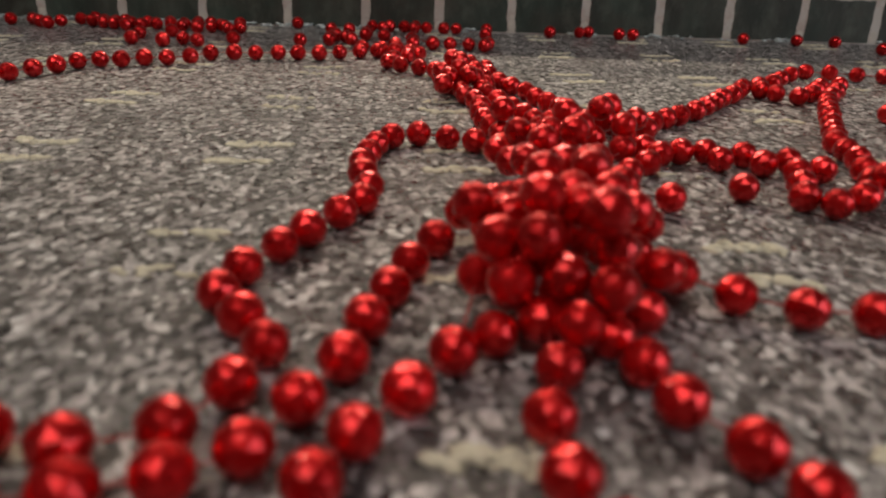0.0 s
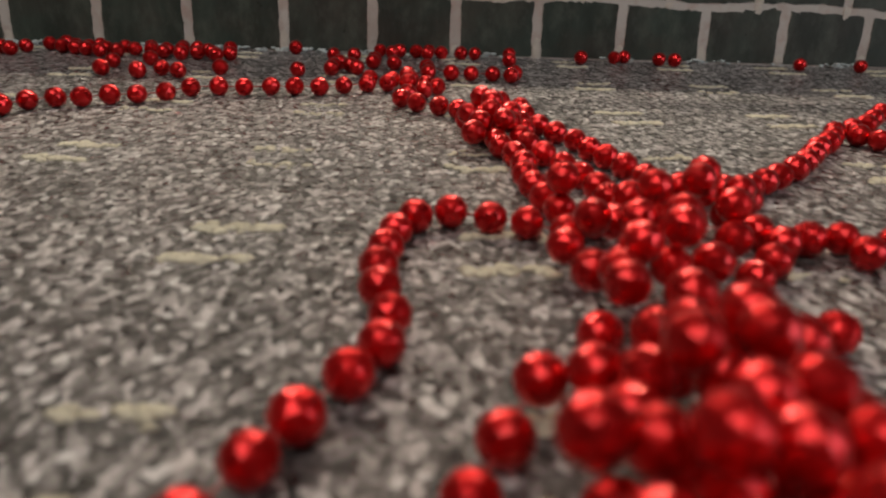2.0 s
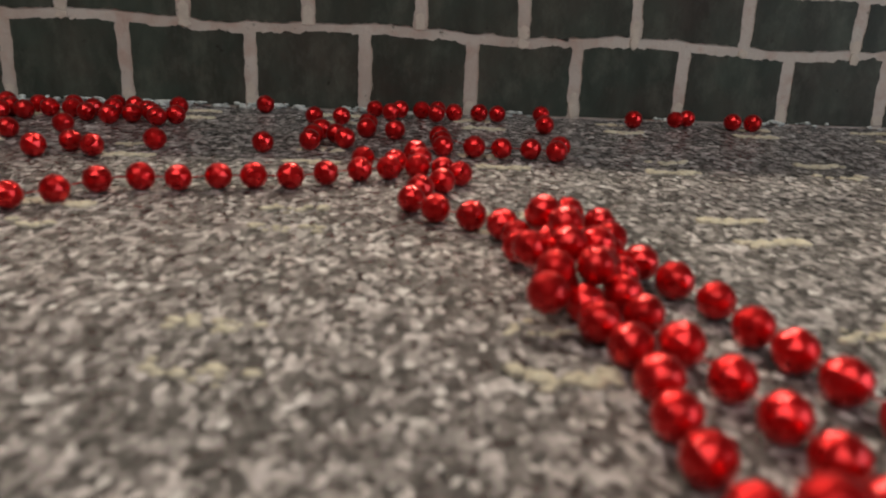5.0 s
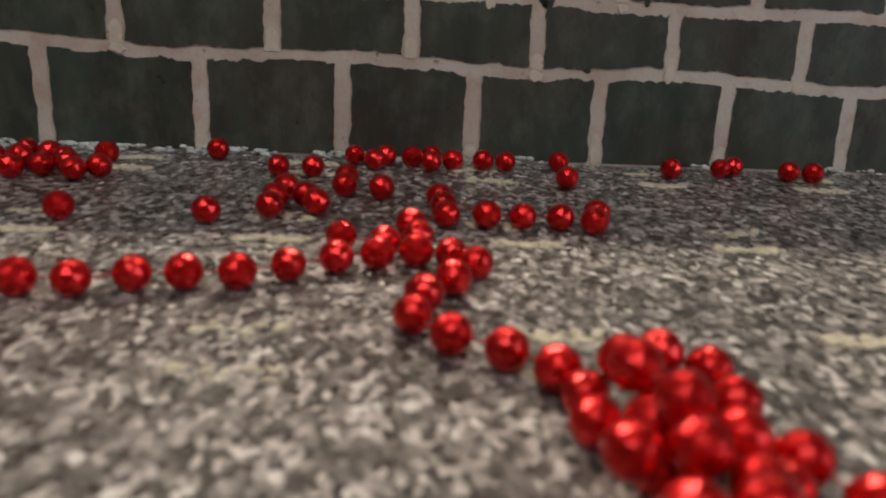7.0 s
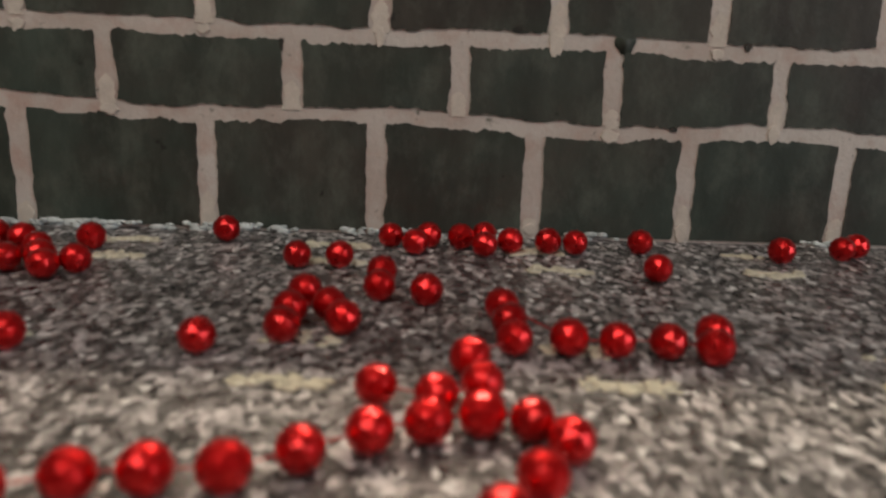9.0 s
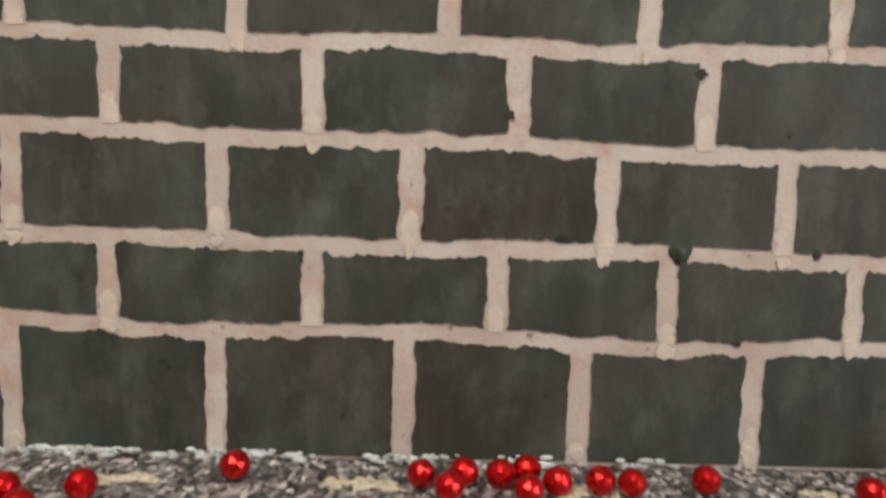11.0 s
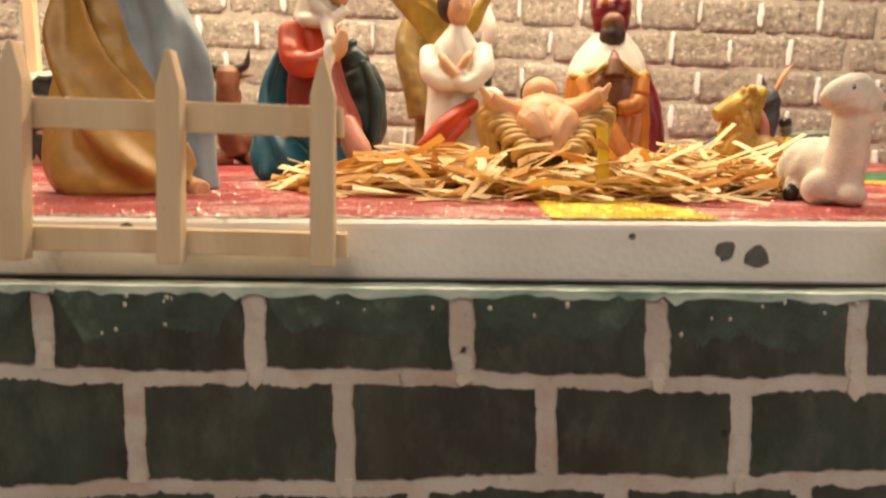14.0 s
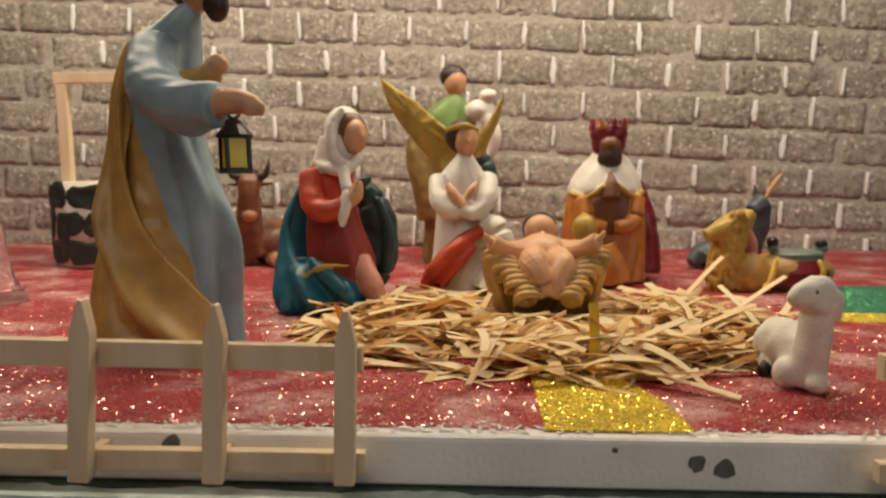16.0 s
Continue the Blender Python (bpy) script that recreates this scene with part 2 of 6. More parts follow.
SOOT = painted("dark_stain", (0.038, 0.038, 0.032), 0.8, 0.3, 0.5, 200)
DRIP = painted("pale_cream_paint", (0.67, 0.615, 0.535), 0.55, 0.12, 0.4, 150)
HOLE = painted("grey_foam_dent", (0.13, 0.125, 0.115), 0.8, 0.3, 0.4, 200)
ROOM, CEIL = plain_wall_mat("room_plaster", (0.42, 0.38, 0.34)), plain_wall_mat("ceiling_plaster", (0.6, 0.58, 0.55))


# ---- making meshes ----
def mesh_of(bm, name, mats, smooth=False):
    me = bpy.data.meshes.new(name)
    bmesh.ops.recalc_face_normals(bm, faces=bm.faces)
    bm.to_mesh(me)
    bm.free()
    for k in mats if isinstance(mats, (list, tuple)) else [mats]:
        me.materials.append(k)
    if smooth:
        for p in me.polygons:
            p.use_smooth = True
    return me


def thing(name, bm, mats, label="", category="", group="", kind="", smooth=False):
    return tagged(new(name, mesh_of(bm, name, mats, smooth)), label, category, group, kind)


def holder(name, m, label="", category="", group="", kind=""):
    ob = new(name)
    ob.matrix_basis = m
    ob.empty_display_size = 0.01
    return tagged(ob, label, category, group, kind)


def part(name, bm, mats, parent, label="", smooth=False):
    """Links a bmesh, made in the parent's own space, as one mesh under it."""
    ob = new(name, mesh_of(bm, name, mats, smooth))
    ob.parent = parent
    return tagged(ob, label)


def add_box(bm, a, b, bevel=0.0, mat=0, jig=None):
    """A box from corner a to corner b, its edges bevelled; jig moves its corners."""
    r = bmesh.ops.create_cube(bm, size=1)
    vs = r["verts"]
    for v in vs:
        v.co = Vector([a[i] if v.co[i] < 0 else b[i] for i in range(3)])
        if jig:
            v.co = Vector(jig(v.co))
    fs = {f for v in vs for f in v.link_faces}
    for f in fs:
        f.material_index = mat
    if bevel:
        bmesh.ops.bevel(bm, geom=list({e for f in fs for e in f.edges}), offset=bevel, segments=2, affect="EDGES", profile=0.6)


def ring_skin(bm, rings, mat=0, caps=True):
    """Skins closed loops of points, one after another."""
    rows = [[bm.verts.new(p) for p in ring] for ring in rings]
    n = len(rows[0])
    for k, (a, b) in enumerate(zip(rows, rows[1:])):
        mi = mat[k] if isinstance(mat, (list, tuple)) else mat
        for i in range(n):
            bm.faces.new((a[i], a[(i + 1) % n], b[(i + 1) % n], b[i])).material_index = mi
    if caps:
        first = mat[0] if isinstance(mat, (list, tuple)) else mat
        last = mat[-1] if isinstance(mat, (list, tuple)) else mat
        bm.faces.new(rows[0][::-1]).material_index = first
        bm.faces.new(rows[-1]).material_index = last


def loft(bm, rings, mat=0, seg=32, folds=0, depth=0.0, phase=0.0):
    """Upright body: rings of (x, y, z, rx, ry), drawn out smoothly and creased by cloth folds of that number and depth."""
    fine = 4 if depth else 1
    seg = max(seg, 72) if depth else seg
    ext = [rings[0], *rings, rings[-1]]
    rows, out = [], []
    for k in range(len(rings) - 1):
        a, b, c, d = ext[k:k + 4]
        kind = mat[k] if isinstance(mat, (list, tuple)) else mat
        for q in range(fine):
            f = q / fine
            rows.append(([0.5 * (2 * b[i] + (c[i] - a[i]) * f + (2 * a[i] - 5 * b[i] + 4 * c[i] - d[i]) * f * f + (3 * b[i] - a[i] - 3 * c[i] + d[i]) * f ** 3) if fine > 1 else b[i] for i in range(5)], kind))
    rows.append((rings[-1], mat[-1] if isinstance(mat, (list, tuple)) else mat))
    for k, ((x, y, z, rx, ry), _) in enumerate(rows):
        ring = []
        for i in range(seg):
            a = 2 * math.pi * i / seg
            w = 1.0
            if depth:
                sway = a + 0.35 * math.sin(z * 40 + phase) + phase
                ridge = 1 - 2 * abs(noise.noise((math.cos(sway) * folds * 0.42, math.sin(sway) * folds * 0.42, z * 9 + phase * 3)))
                w += depth * (1.5 * ridge - 1.0 + 0.5 * noise.noise((math.cos(a) * 2, math.sin(a) * 2, z * 30)))
            ring.append((x + rx * math.cos(a) * w, y + ry * math.sin(a) * w, z))
        out.append(ring)
    ring_skin(bm, out, [m for _, m in rows])


def smooth_line(pts, n):
    """n points along a Catmull-Rom line through pts."""
    pts = [Vector(p) for p in pts]
    ext = [pts[0] * 2 - pts[1], *pts, pts[-1] * 2 - pts[-2]]
    out = []
    for k in range(n):
        u = k / (n - 1) * (len(pts) - 1)
        i = min(int(u), len(pts) - 2)
        f = u - i
        a, b, c, d = ext[i:i + 4]
        out.append(0.5 * ((2 * b) + (c - a) * f + (2 * a - 5 * b + 4 * c - d) * f * f + (3 * b - a - 3 * c + d) * f ** 3))
    return out


def tube(bm, pts, radii, mat=0, seg=12, n=None, flat=1.0):
    """A limb along a bent line; radii run along it; flat squeezes it."""
    n = n or max(8, 4 * len(pts))
    line = smooth_line(pts, n)
    rings = []
    for k, p in enumerate(line):
        d = (line[min(k + 1, n - 1)] - line[max(k - 1, 0)]).normalized()
        s = d.cross(Vector((0, 0, 1)) if abs(d.z) < 0.9 else Vector((0, 1, 0))).normalized()
        u = s.cross(d)
        w = k / (n - 1) * (len(radii) - 1)
        i = min(int(w), len(radii) - 2)
        r = radii[i] + (radii[i + 1] - radii[i]) * (w - i)
        crease = 0.11 if seg >= 14 and 0 < k < n - 1 else 0.0
        ring = []
        for j in range(seg):
            a = 2 * math.pi * j / seg
            g = r * (1 + crease * noise.noise((math.cos(a) * 1.8 + p.x * 90, math.sin(a) * 1.8 + p.y * 90, p.z * 130)))
            ring.append(p + s * (g * math.cos(a)) + u * (g * flat * math.sin(a)))
        rings.append(ring)
    ring_skin(bm, rings, mat)


def ball(bm, c, r, mat=0, seg=16):
    """An ellipsoid of radii r about c."""
    r = (r, r, r) if isinstance(r, (int, float)) else r
    rows = max(4, seg * 2 // 3)
    low = bm.verts.new((c[0], c[1], c[2] - r[2]))
    rings = []
    for j in range(1, rows):
        t = math.pi * (j / rows - 0.5)
        rings.append([bm.verts.new((c[0] + r[0] * math.cos(t) * math.cos(2 * math.pi * i / seg), c[1] + r[1] * math.cos(t) * math.sin(2 * math.pi * i / seg), c[2] + r[2] * math.sin(t))) for i in range(seg)])
    high = bm.verts.new((c[0], c[1], c[2] + r[2]))
    fs = []
    for i in range(seg):
        k = (i + 1) % seg
        fs.append(bm.faces.new((low, rings[0][k], rings[0][i])))
        for p, q in zip(rings, rings[1:]):
            fs.append(bm.faces.new((p[i], p[k], q[k], q[i])))
        fs.append(bm.faces.new((high, rings[-1][i], rings[-1][k])))
    for f in fs:
        f.material_index = mat


def bench_z(x, y):
    """Floor height on the work bench where the figurines are shaped."""
    return 0.2205 + 0.035 * (y - 0.1) - 0.025 * x


def set_down(bm, was, now, s):
    """Moves a finished shape from the bench to its place in the display, at its true size."""
    was, now = Vector(was), Vector(now)
    for v in bm.verts:
        v.co = now + s * (v.co - was)


def fz(x, y):
    """Height of the display's floor, which leans a little."""
    return 0.2331 + 0.038 * (y - 0.1) - 0.026 * x


def top_z(x):
    """Height of the painted wall's top edge."""
    return 0.2085 - 0.030 * (x + 0.03)


LEAN = 0.0489  # the painted wall leans back


def lean(bm):
    for v in bm.verts:
        v.co.y += LEAN * v.co.z
    return bm


# ---- the room ----
bm = bmesh.new()
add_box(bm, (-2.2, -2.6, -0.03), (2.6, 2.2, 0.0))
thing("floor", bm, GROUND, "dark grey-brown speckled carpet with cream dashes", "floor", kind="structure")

# unseen walls and ceiling, added to close the room for reflections
for nm, a, b in (("wall_south", (-2.2, -2.68, 0), (2.6, -2.6, 2.4)), ("wall_north", (-2.2, 2.2, 0), (2.6, 2.28, 2.4)),
                 ("wall_west", (-2.28, -2.6, 0), (-2.2, 2.2, 2.4)), ("wall_east", (2.6, -2.6, 0), (2.68, 2.2, 2.4))):
    bm = bmesh.new()
    add_box(bm, a, b)
    thing(nm, bm, ROOM, "unseen plain wall added to close the room for reflections", "wall", kind="structure")
bm = bmesh.new()
add_box(bm, (-2.28, -2.68, 2.4), (2.68, 2.28, 2.46))
thing("ceiling", bm, CEIL, "unseen plain ceiling added to close the room for reflections", "ceiling", kind="structure")

# cream dashes woven into the carpet, in pairs on a grid
rng = random.Random(4)
bm = bmesh.new()
for i in range(-9, 10):
    for k in range(0, 13):
        for half in (0, 1):
            cx = -0.0425 + i * 0.0765 + rng.uniform(-0.003, 0.003)
            cy = -0.019 - 0.0885 * k - 0.0218 * half + rng.uniform(-0.002, 0.002)
            wear = rng.random()
            for _ in range(46 if wear > 0.3 else 14):
                x = cx + rng.uniform(-0.0112, 0.0112)
                y = cy + rng.gauss(0, 0.0016) + 0.0012 * math.sin(x * 260 + k)
                s = rng.uniform(0.0007, 0.0020)
                ball(bm, (x, y, 0.0002), (s * 1.3, s * 0.9, s * 0.5), 0, 6)
thing("carpet_dashes", bm, TUFT, "worn cream tufts in paired dashes on the carpet", "carpet pattern", kind="stuff", smooth=True)

# ---- the painted front wall ----
XL, XR = -0.78, 0.74
bm = bmesh.new()
add_box(bm, (XL, 0.0, 0.0), (XR, 0.026, 0.1), jig=lambda c: (c.x, c.y, c.z if c.z < 0.05 else top_z(c.x) - 0.0012))
front = thing("wall_front", lean(bm), MORTAR, "low board wall painted as dark green bricks with cream joints", "wall", kind="structure")

JOINTS = [
    [-0.297, -0.231, -0.165, -0.095, -0.030, 0.031, 0.092, 0.154, 0.216, 0.275, 0.338, 0.401],
    [-0.331, -0.265, -0.198, -0.131, -0.062, 0.001, 0.060, 0.124, 0.188, 0.254, 0.320, 0.386],
    [-0.295, -0.228, -0.162, -0.094, -0.029, 0.037, 0.098, 0.162, 0.228, 0.293, 0.360],
    [-0.329, -0.264, -0.197, -0.129, -0.062, 0.006, 0.069, 0.134, 0.201, 0.267, 0.334],
    [-0.302, -0.231, -0.159, -0.087, -0.018, 0.048, 0.110, 0.177, 0.244, 0.312, 0.379],
    [-0.334, -0.262, -0.189, -0.117, -0.046, 0.020, 0.087, 0.154, 0.222, 0.291, 0.358]]
BEDS = [lambda x: 0.0012,
        lambda x: 0.0456 - 0.014 * x + 0.0014 * math.sin(x * 40 + 2.6),
        lambda x: 0.0763 - 0.007 * x + 0.0006 * math.sin(x * 37),
        lambda x: 0.1113 - 0.013 * x + 0.0007 * math.sin(x * 43 + 2),
        lambda x: 0.1433 + 0.0009 * math.sin(x * 48 + 2.6),
        lambda x: 0.1785 - 0.031 * x + 0.0008 * math.sin(x * 38 + 4),
        lambda x: top_z(x) + 0.0002]


def brick_face(row, x0, x1, seed):
    """One brick: a thin slab with brushed, wavy edges between its four joints."""
    ph = seed * 1.37
    rq = random.Random(seed)
    half_joint = 0.0038 + rq.uniform(-0.0003, 0.0004)
    lean0, lean1 = rq.uniform(-0.0008, 0.0008), rq.uniform(-0.0008, 0.0008)

    def wob(u, k):
        return 0.0014 * noise.noise((u * 85, ph, k)) + 0.0007 * noise.noise((u * 300, ph, k + 9)) + 0.0004 * noise.noise((u * 900, ph, k + 20))

    low = (lambda x: BEDS[row](x) + (0.0 if row == 0 else 0.0020 + wob(x, 1)))
    ragged = (lambda x: 0.0019 * max(0.0, noise.noise((x * 220, ph, 31)) - 0.10) + 0.0012 * max(0.0, noise.noise((x * 800, ph, 33)) - 0.08))
    high = (lambda x: BEDS[row + 1](x) - (-0.0004 if row == 5 else 0.0042 + wob(x, 2) - ragged(x)))
    a, b = x0 + half_joint, x1 - half_joint
    n, h = 90, 26
    pts = []
    for i in range(n):
        x = a + (b - a) * i / (n - 1)
        pts.append((x, low(x)))
    for i in range(1, h):
        z = low(b) + (high(b) - low(b)) * i / h
        pts.append((b + wob(z, 3) * 0.8 + lean1 * (i / h - 0.5), z))
    for i in range(n):
        x = b + (a - b) * i / (n - 1)
        pts.append((x, high(x)))
    for i in range(1, h):
        z = high(a) + (low(a) - high(a)) * i / h
        pts.append((a + wob(z, 4) * 0.8 + lean0 * (0.5 - i / h), z))
    bm = bmesh.new()
    back = [bm.verts.new((x, 0.0006, z)) for x, z in pts]
    fore = [bm.verts.new((x, -0.0006, z)) for x, z in pts]
    bm.faces.new(fore)
    m = len(pts)
    for i in range(m):
        bm.faces.new((fore[i], back[i], back[(i + 1) % m], fore[(i + 1) % m]))
    return lean(bm)


def ledge_and_details():
    # painted ledge on top of the wall
    bm = bmesh.new()
    n = 400
    rows = []
    for i in range(n + 1):
        x = XL + (XR - XL) * i / n
        z = top_z(x)
        w = 0.0010 * noise.noise((x * 60, 3, 1)) + 0.0012 * noise.noise((x * 210, 5, 1))
        rows.append([(x, -0.0011, z - 0.0016 + 2.2 * w - 0.0022 * max(0.0, noise.noise((x * 330, 9, 4)))), (x, -0.0009, z + 0.0009 + 0.4 * w), (x, 0.0016 + w, z + 0.0011 + 0.4 * w), (x, 0.0016, z - 0.001)])
    ring_skin(bm, rows)
    part("rim", lean(bm), LEDGE, front, "pale mint paint along the uneven rim")
    # back of the ledge, dark green paint with the slab's shade put into it
    bm = bmesh.new()
    add_box(bm, (XL, 0.0105, 0.0), (XR, 0.0255, 0.1), jig=lambda c: (c.x, c.y, top_z(c.x) + (-0.001 if c.z < 0.05 else 0.0004)))
    part("ledge", lean(bm), TOP_GREEN, front, "dark green ledge with the slab's shade put into its colour")
    bm = bmesh.new()
    rows = []
    for i in range(n + 1):
        x = XL + (XR - XL) * i / n
        z = top_z(x)
        deep = 0.0095 + 0.0045 * noise.noise((x * 24, 6, 2)) + 0.0022 * noise.noise((x * 130, 8, 2))
        rows.append([(x, 0.0012, z - 0.001), (x, 0.0012, z + 0.0009), (x, deep, z + 0.0009), (x, deep, z - 0.001)])
    ring_skin(bm, rows)
    part("ledge_paint", lean(bm), LEDGE, front, "pale mint paint along the ledge")
    # white sealant and paint crumbs along the foot of the wall
    bm = bmesh.new()
    rq = random.Random(31)
    for _ in range(1300):
        x = rq.uniform(-0.60, 0.45)
        thick = noise.noise((x * 30, 0, 5)) + (0.35 if x < -0.02 else -0.12)
        if thick < rq.uniform(-0.15, 0.45):
            continue
        s = rq.uniform(0.0006, 0.0017)
        ball(bm, (x, -0.0004 - rq.random() * 0.0022, rq.random() * 0.0026), (s * rq.uniform(1, 2.4), s * 0.7, s * 0.8), 0, 6)
    part("sealant", bm, CAULK, front, "smeared white sealant crumbs", True)
    # green wash over the topmost bricks; spilled ledge light is put into its colour
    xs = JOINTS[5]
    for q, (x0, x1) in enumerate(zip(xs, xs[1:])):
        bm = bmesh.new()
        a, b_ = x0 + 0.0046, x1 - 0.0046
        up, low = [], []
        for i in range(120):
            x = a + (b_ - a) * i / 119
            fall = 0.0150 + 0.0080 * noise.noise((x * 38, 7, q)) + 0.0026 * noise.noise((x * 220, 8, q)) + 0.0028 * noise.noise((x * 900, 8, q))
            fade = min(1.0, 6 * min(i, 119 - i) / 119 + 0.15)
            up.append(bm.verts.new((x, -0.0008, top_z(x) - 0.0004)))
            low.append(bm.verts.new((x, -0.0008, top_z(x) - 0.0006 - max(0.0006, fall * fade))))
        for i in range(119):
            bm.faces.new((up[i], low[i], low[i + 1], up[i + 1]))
        part("lit_green_wash", lean(bm), TOP_GREEN, front, "green wash with spilled ledge light put into its colour")
    # dark smears across the cream joints
    rq = random.Random(77)
    for q in range(15):
        row = rq.randrange(1, 6)
        x = rq.uniform(-0.26, 0.27) if q % 2 else rq.choice(JOINTS[row]) + rq.uniform(-0.004, 0.004)
        z = BEDS[row](x) + rq.uniform(-0.005, 0.002) if q % 2 else BEDS[row](x) + rq.uniform(0.004, 0.026)
        w, h = rq.uniform(0.0007, 0.0017), rq.uniform(0.0007, 0.0022)
        bm = bmesh.new()
        ring = []
        for k in range(20):
            a = 2 * math.pi * k / 20
            g = 1 + 0.9 * noise.noise((math.cos(a) * 1.6 + q * 7, math.sin(a) * 1.6, q))
            ring.append((x + w * g * math.cos(a), z + h * g * math.sin(a)))
        ring_skin(bm, [[(p, 0.0004, v) for p, v in ring], [(p, -0.00075, v) for p, v in ring]])
        part("smear", lean(bm), SOOT, front, "dark paint smear")
    # specks of pale paint dropped on the topmost bricks
    rq = random.Random(53)
    for _ in range(34):
        x = rq.uniform(-0.25, 0.20)
        z, r = top_z(x) - 0.001 - 0.016 * rq.random() ** 2, rq.uniform(0.0004, 0.0011)
        bm = bmesh.new()
        ball(bm, (x, -0.0006, z), (r, 0.0005, r * rq.uniform(0.8, 1.5)), 0, 8)
        part("paint_speck", lean(bm), DRIP, front, "", True)
    # dark plugged nail hole
    bm = bmesh.new()
    hole = []
    for k in range(28):
        a = 2 * math.pi * k / 28
        g = 1 + 0.6 * noise.noise((math.cos(a) * 1.5 + 3, math.sin(a) * 1.5, 4))
        hole.append((0.063 + 0.0030 * g * math.cos(a), 0.0765 + 0.0054 * g * math.sin(a)))
    ring_skin(bm, [[(p, 0.0004, v) for p, v in hole], [(p, -0.00058, v) for p, v in hole]])
    lean(bm)
    part("nail_hole", bm, BRICK, front, "dark stained nail hole", True)
    # fresh pale paint towards the foot of the upright strokes
    rq = random.Random(29)
    for row, xs in enumerate(JOINTS):
        for x in xs:
            if rq.random() < 0.3:
                continue
            low = BEDS[row](x) + (0.0005 if row else 0.001)
            tall, half = rq.uniform(0.004, 0.013), 0.0028
            bm = bmesh.new()
            rows_ = []
            for i in range(17):
                u = i / 16
                w = half * (1 - u ** 8) * (1 + 0.55 * noise.noise((u * 5, x * 70, row))) + 0.0001
                dx = 0.0007 * noise.noise((u * 3, x * 50, row + 4))
                rows_.append((bm.verts.new((x + dx - w, -0.00035, low + tall * u)), bm.verts.new((x + dx + w, -0.00035, low + tall * u))))
            for p, q in zip(rows_, rows_[1:]):
                bm.faces.new((p[0], p[1], q[1], q[0]))
            part("pale_stroke", lean(bm), DRIP, front, "paler paint in the joint")
    # thick paler ends and drips where the upright strokes stop
    rq = random.Random(17)
    for row, xs in enumerate(JOINTS):
        for x in xs:
            if rq.random() < 0.38:
                continue
            z = BEDS[row](x) - 0.0014 + rq.uniform(-0.0015, 0.0008) if row else 0.004
            w, h = rq.uniform(0.0020, 0.0034), rq.uniform(0.0016, 0.0040)
            bm = bmesh.new()
            rings = []
            for d, s in ((-0.0004, 1.0), (0.00062, 0.97), (0.00070, 0.8)):
                ring = []
                for k in range(18):
                    a = 2 * math.pi * k / 18
                    q = s * (1 + 0.5 * noise.noise((math.cos(a) * 1.7 + x * 91, math.sin(a) * 1.7, row * 3.1)))
                    ring.append((x + w * q * math.cos(a), -d, z + h * q * math.sin(a) * (1.25 if math.sin(a) < 0 else 1.0)))
                rings.append(ring)
            ring_skin(bm, rings)
            part("paint_drip", lean(bm), DRIP, front, "thick pale paint drip")


# ---- foam slab and glitter sheets ----
bm = bmesh.new()
SLABY = 0.026
n = 90
rows = []
for i in range(n + 1):
    x = XL + (XR - XL) * i / n
    e = 0.0009 * noise.noise((x * 90, 0, 0)) + 0.0006 * noise.noise((x * 260, 2, 0))
    zt, zb = fz(x, SLABY), top_z(x) + 0.0012
    rows.append([(x, SLABY + 0.0008, zb), (x, SLABY, zb + 0.001), (x, SLABY + 0.0001, zt - 0.0026), (x, SLABY + 0.0008, zt - 0.0010 + e * 0.4), (x, SLABY + 0.0024 + e, zt - 0.0001 + e * 0.4),
                 (x, SLABY + 0.0050, zt), (x, 0.585, fz(x, 0.585) - 0.001), (x, 0.585, zb)])
ring_skin(bm, rows)
slab = thing("foam_slab", bm, FOAM, "thick white foam slab resting on the painted wall", "foam slab")
for cx, dz, r in ((0.0480, 0.0113, 0.0037), (0.0595, 0.0090, 0.0045), (-0.1660, 0.0150, 0.0042), (0.015, 0.0160, 0.0013)):
    bm = bmesh.new()
    ring = []
    for k in range(14):
        a = 2 * math.pi * k / 14
        q = r * (1 + 0.45 * noise.noise((cx * 99, math.cos(a) * 1.6, math.sin(a) * 1.6)))
        ring.append((q * math.cos(a), q * math.sin(a) * 0.95))
    base_z = top_z(cx) + 0.0018
    rings = [[(cx + p * s, SLABY - d, base_z + dz + w * s) for p, w in ring] for d, s in ((-0.0005, 1.0), (0.0003, 0.95), (0.0004, 0.5))]
    ring_skin(bm, rings)
    part("dent", bm, HOLE, slab, "small dark grey dent")


def sheet(name, mats, outline, lift, label, cat, group=""):
    """A thin sheet cut to an outline, draped on the leaning floor."""
    bm = bmesh.new()
    top = [bm.verts.new((x, y, fz(x, y) + lift)) for x, y in outline]
    low = [bm.verts.new((x, y, fz(x, y) + lift - 0.0004)) for x, y in outline]
    bm.faces.new(top)
    bm.faces.new(low[::-1])
    m = len(outline)
    for i in range(m):
        bm.faces.new((top[i], low[i], low[(i + 1) % m], top[(i + 1) % m]))
    return thing(name, bm, mats, label, cat, group)


edge = []
for i in range(220):
    x = XL + 0.01 + (XR - XL - 0.02) * i / 219
    edge.append((x, SLABY + 0.0084 + 0.0034 * noise.noise((x * 48, 1, 0)) + 0.0026 * noise.noise((x * 210, 3, 0))))
sheet("glitter_sheet", RED_GLITTER, edge + [(XR - 0.01, 0.584), (XL + 0.01, 0.584)], 0.0005, "red glitter foam sheet, scuffed white along its front edge", "glitter sheet")
left = smooth_line([(-0.0124, 0.0320, 0), (-0.0122, 0.070, 0), (-0.0120, 0.113, 0), (-0.0118, 0.150, 0)], 14)
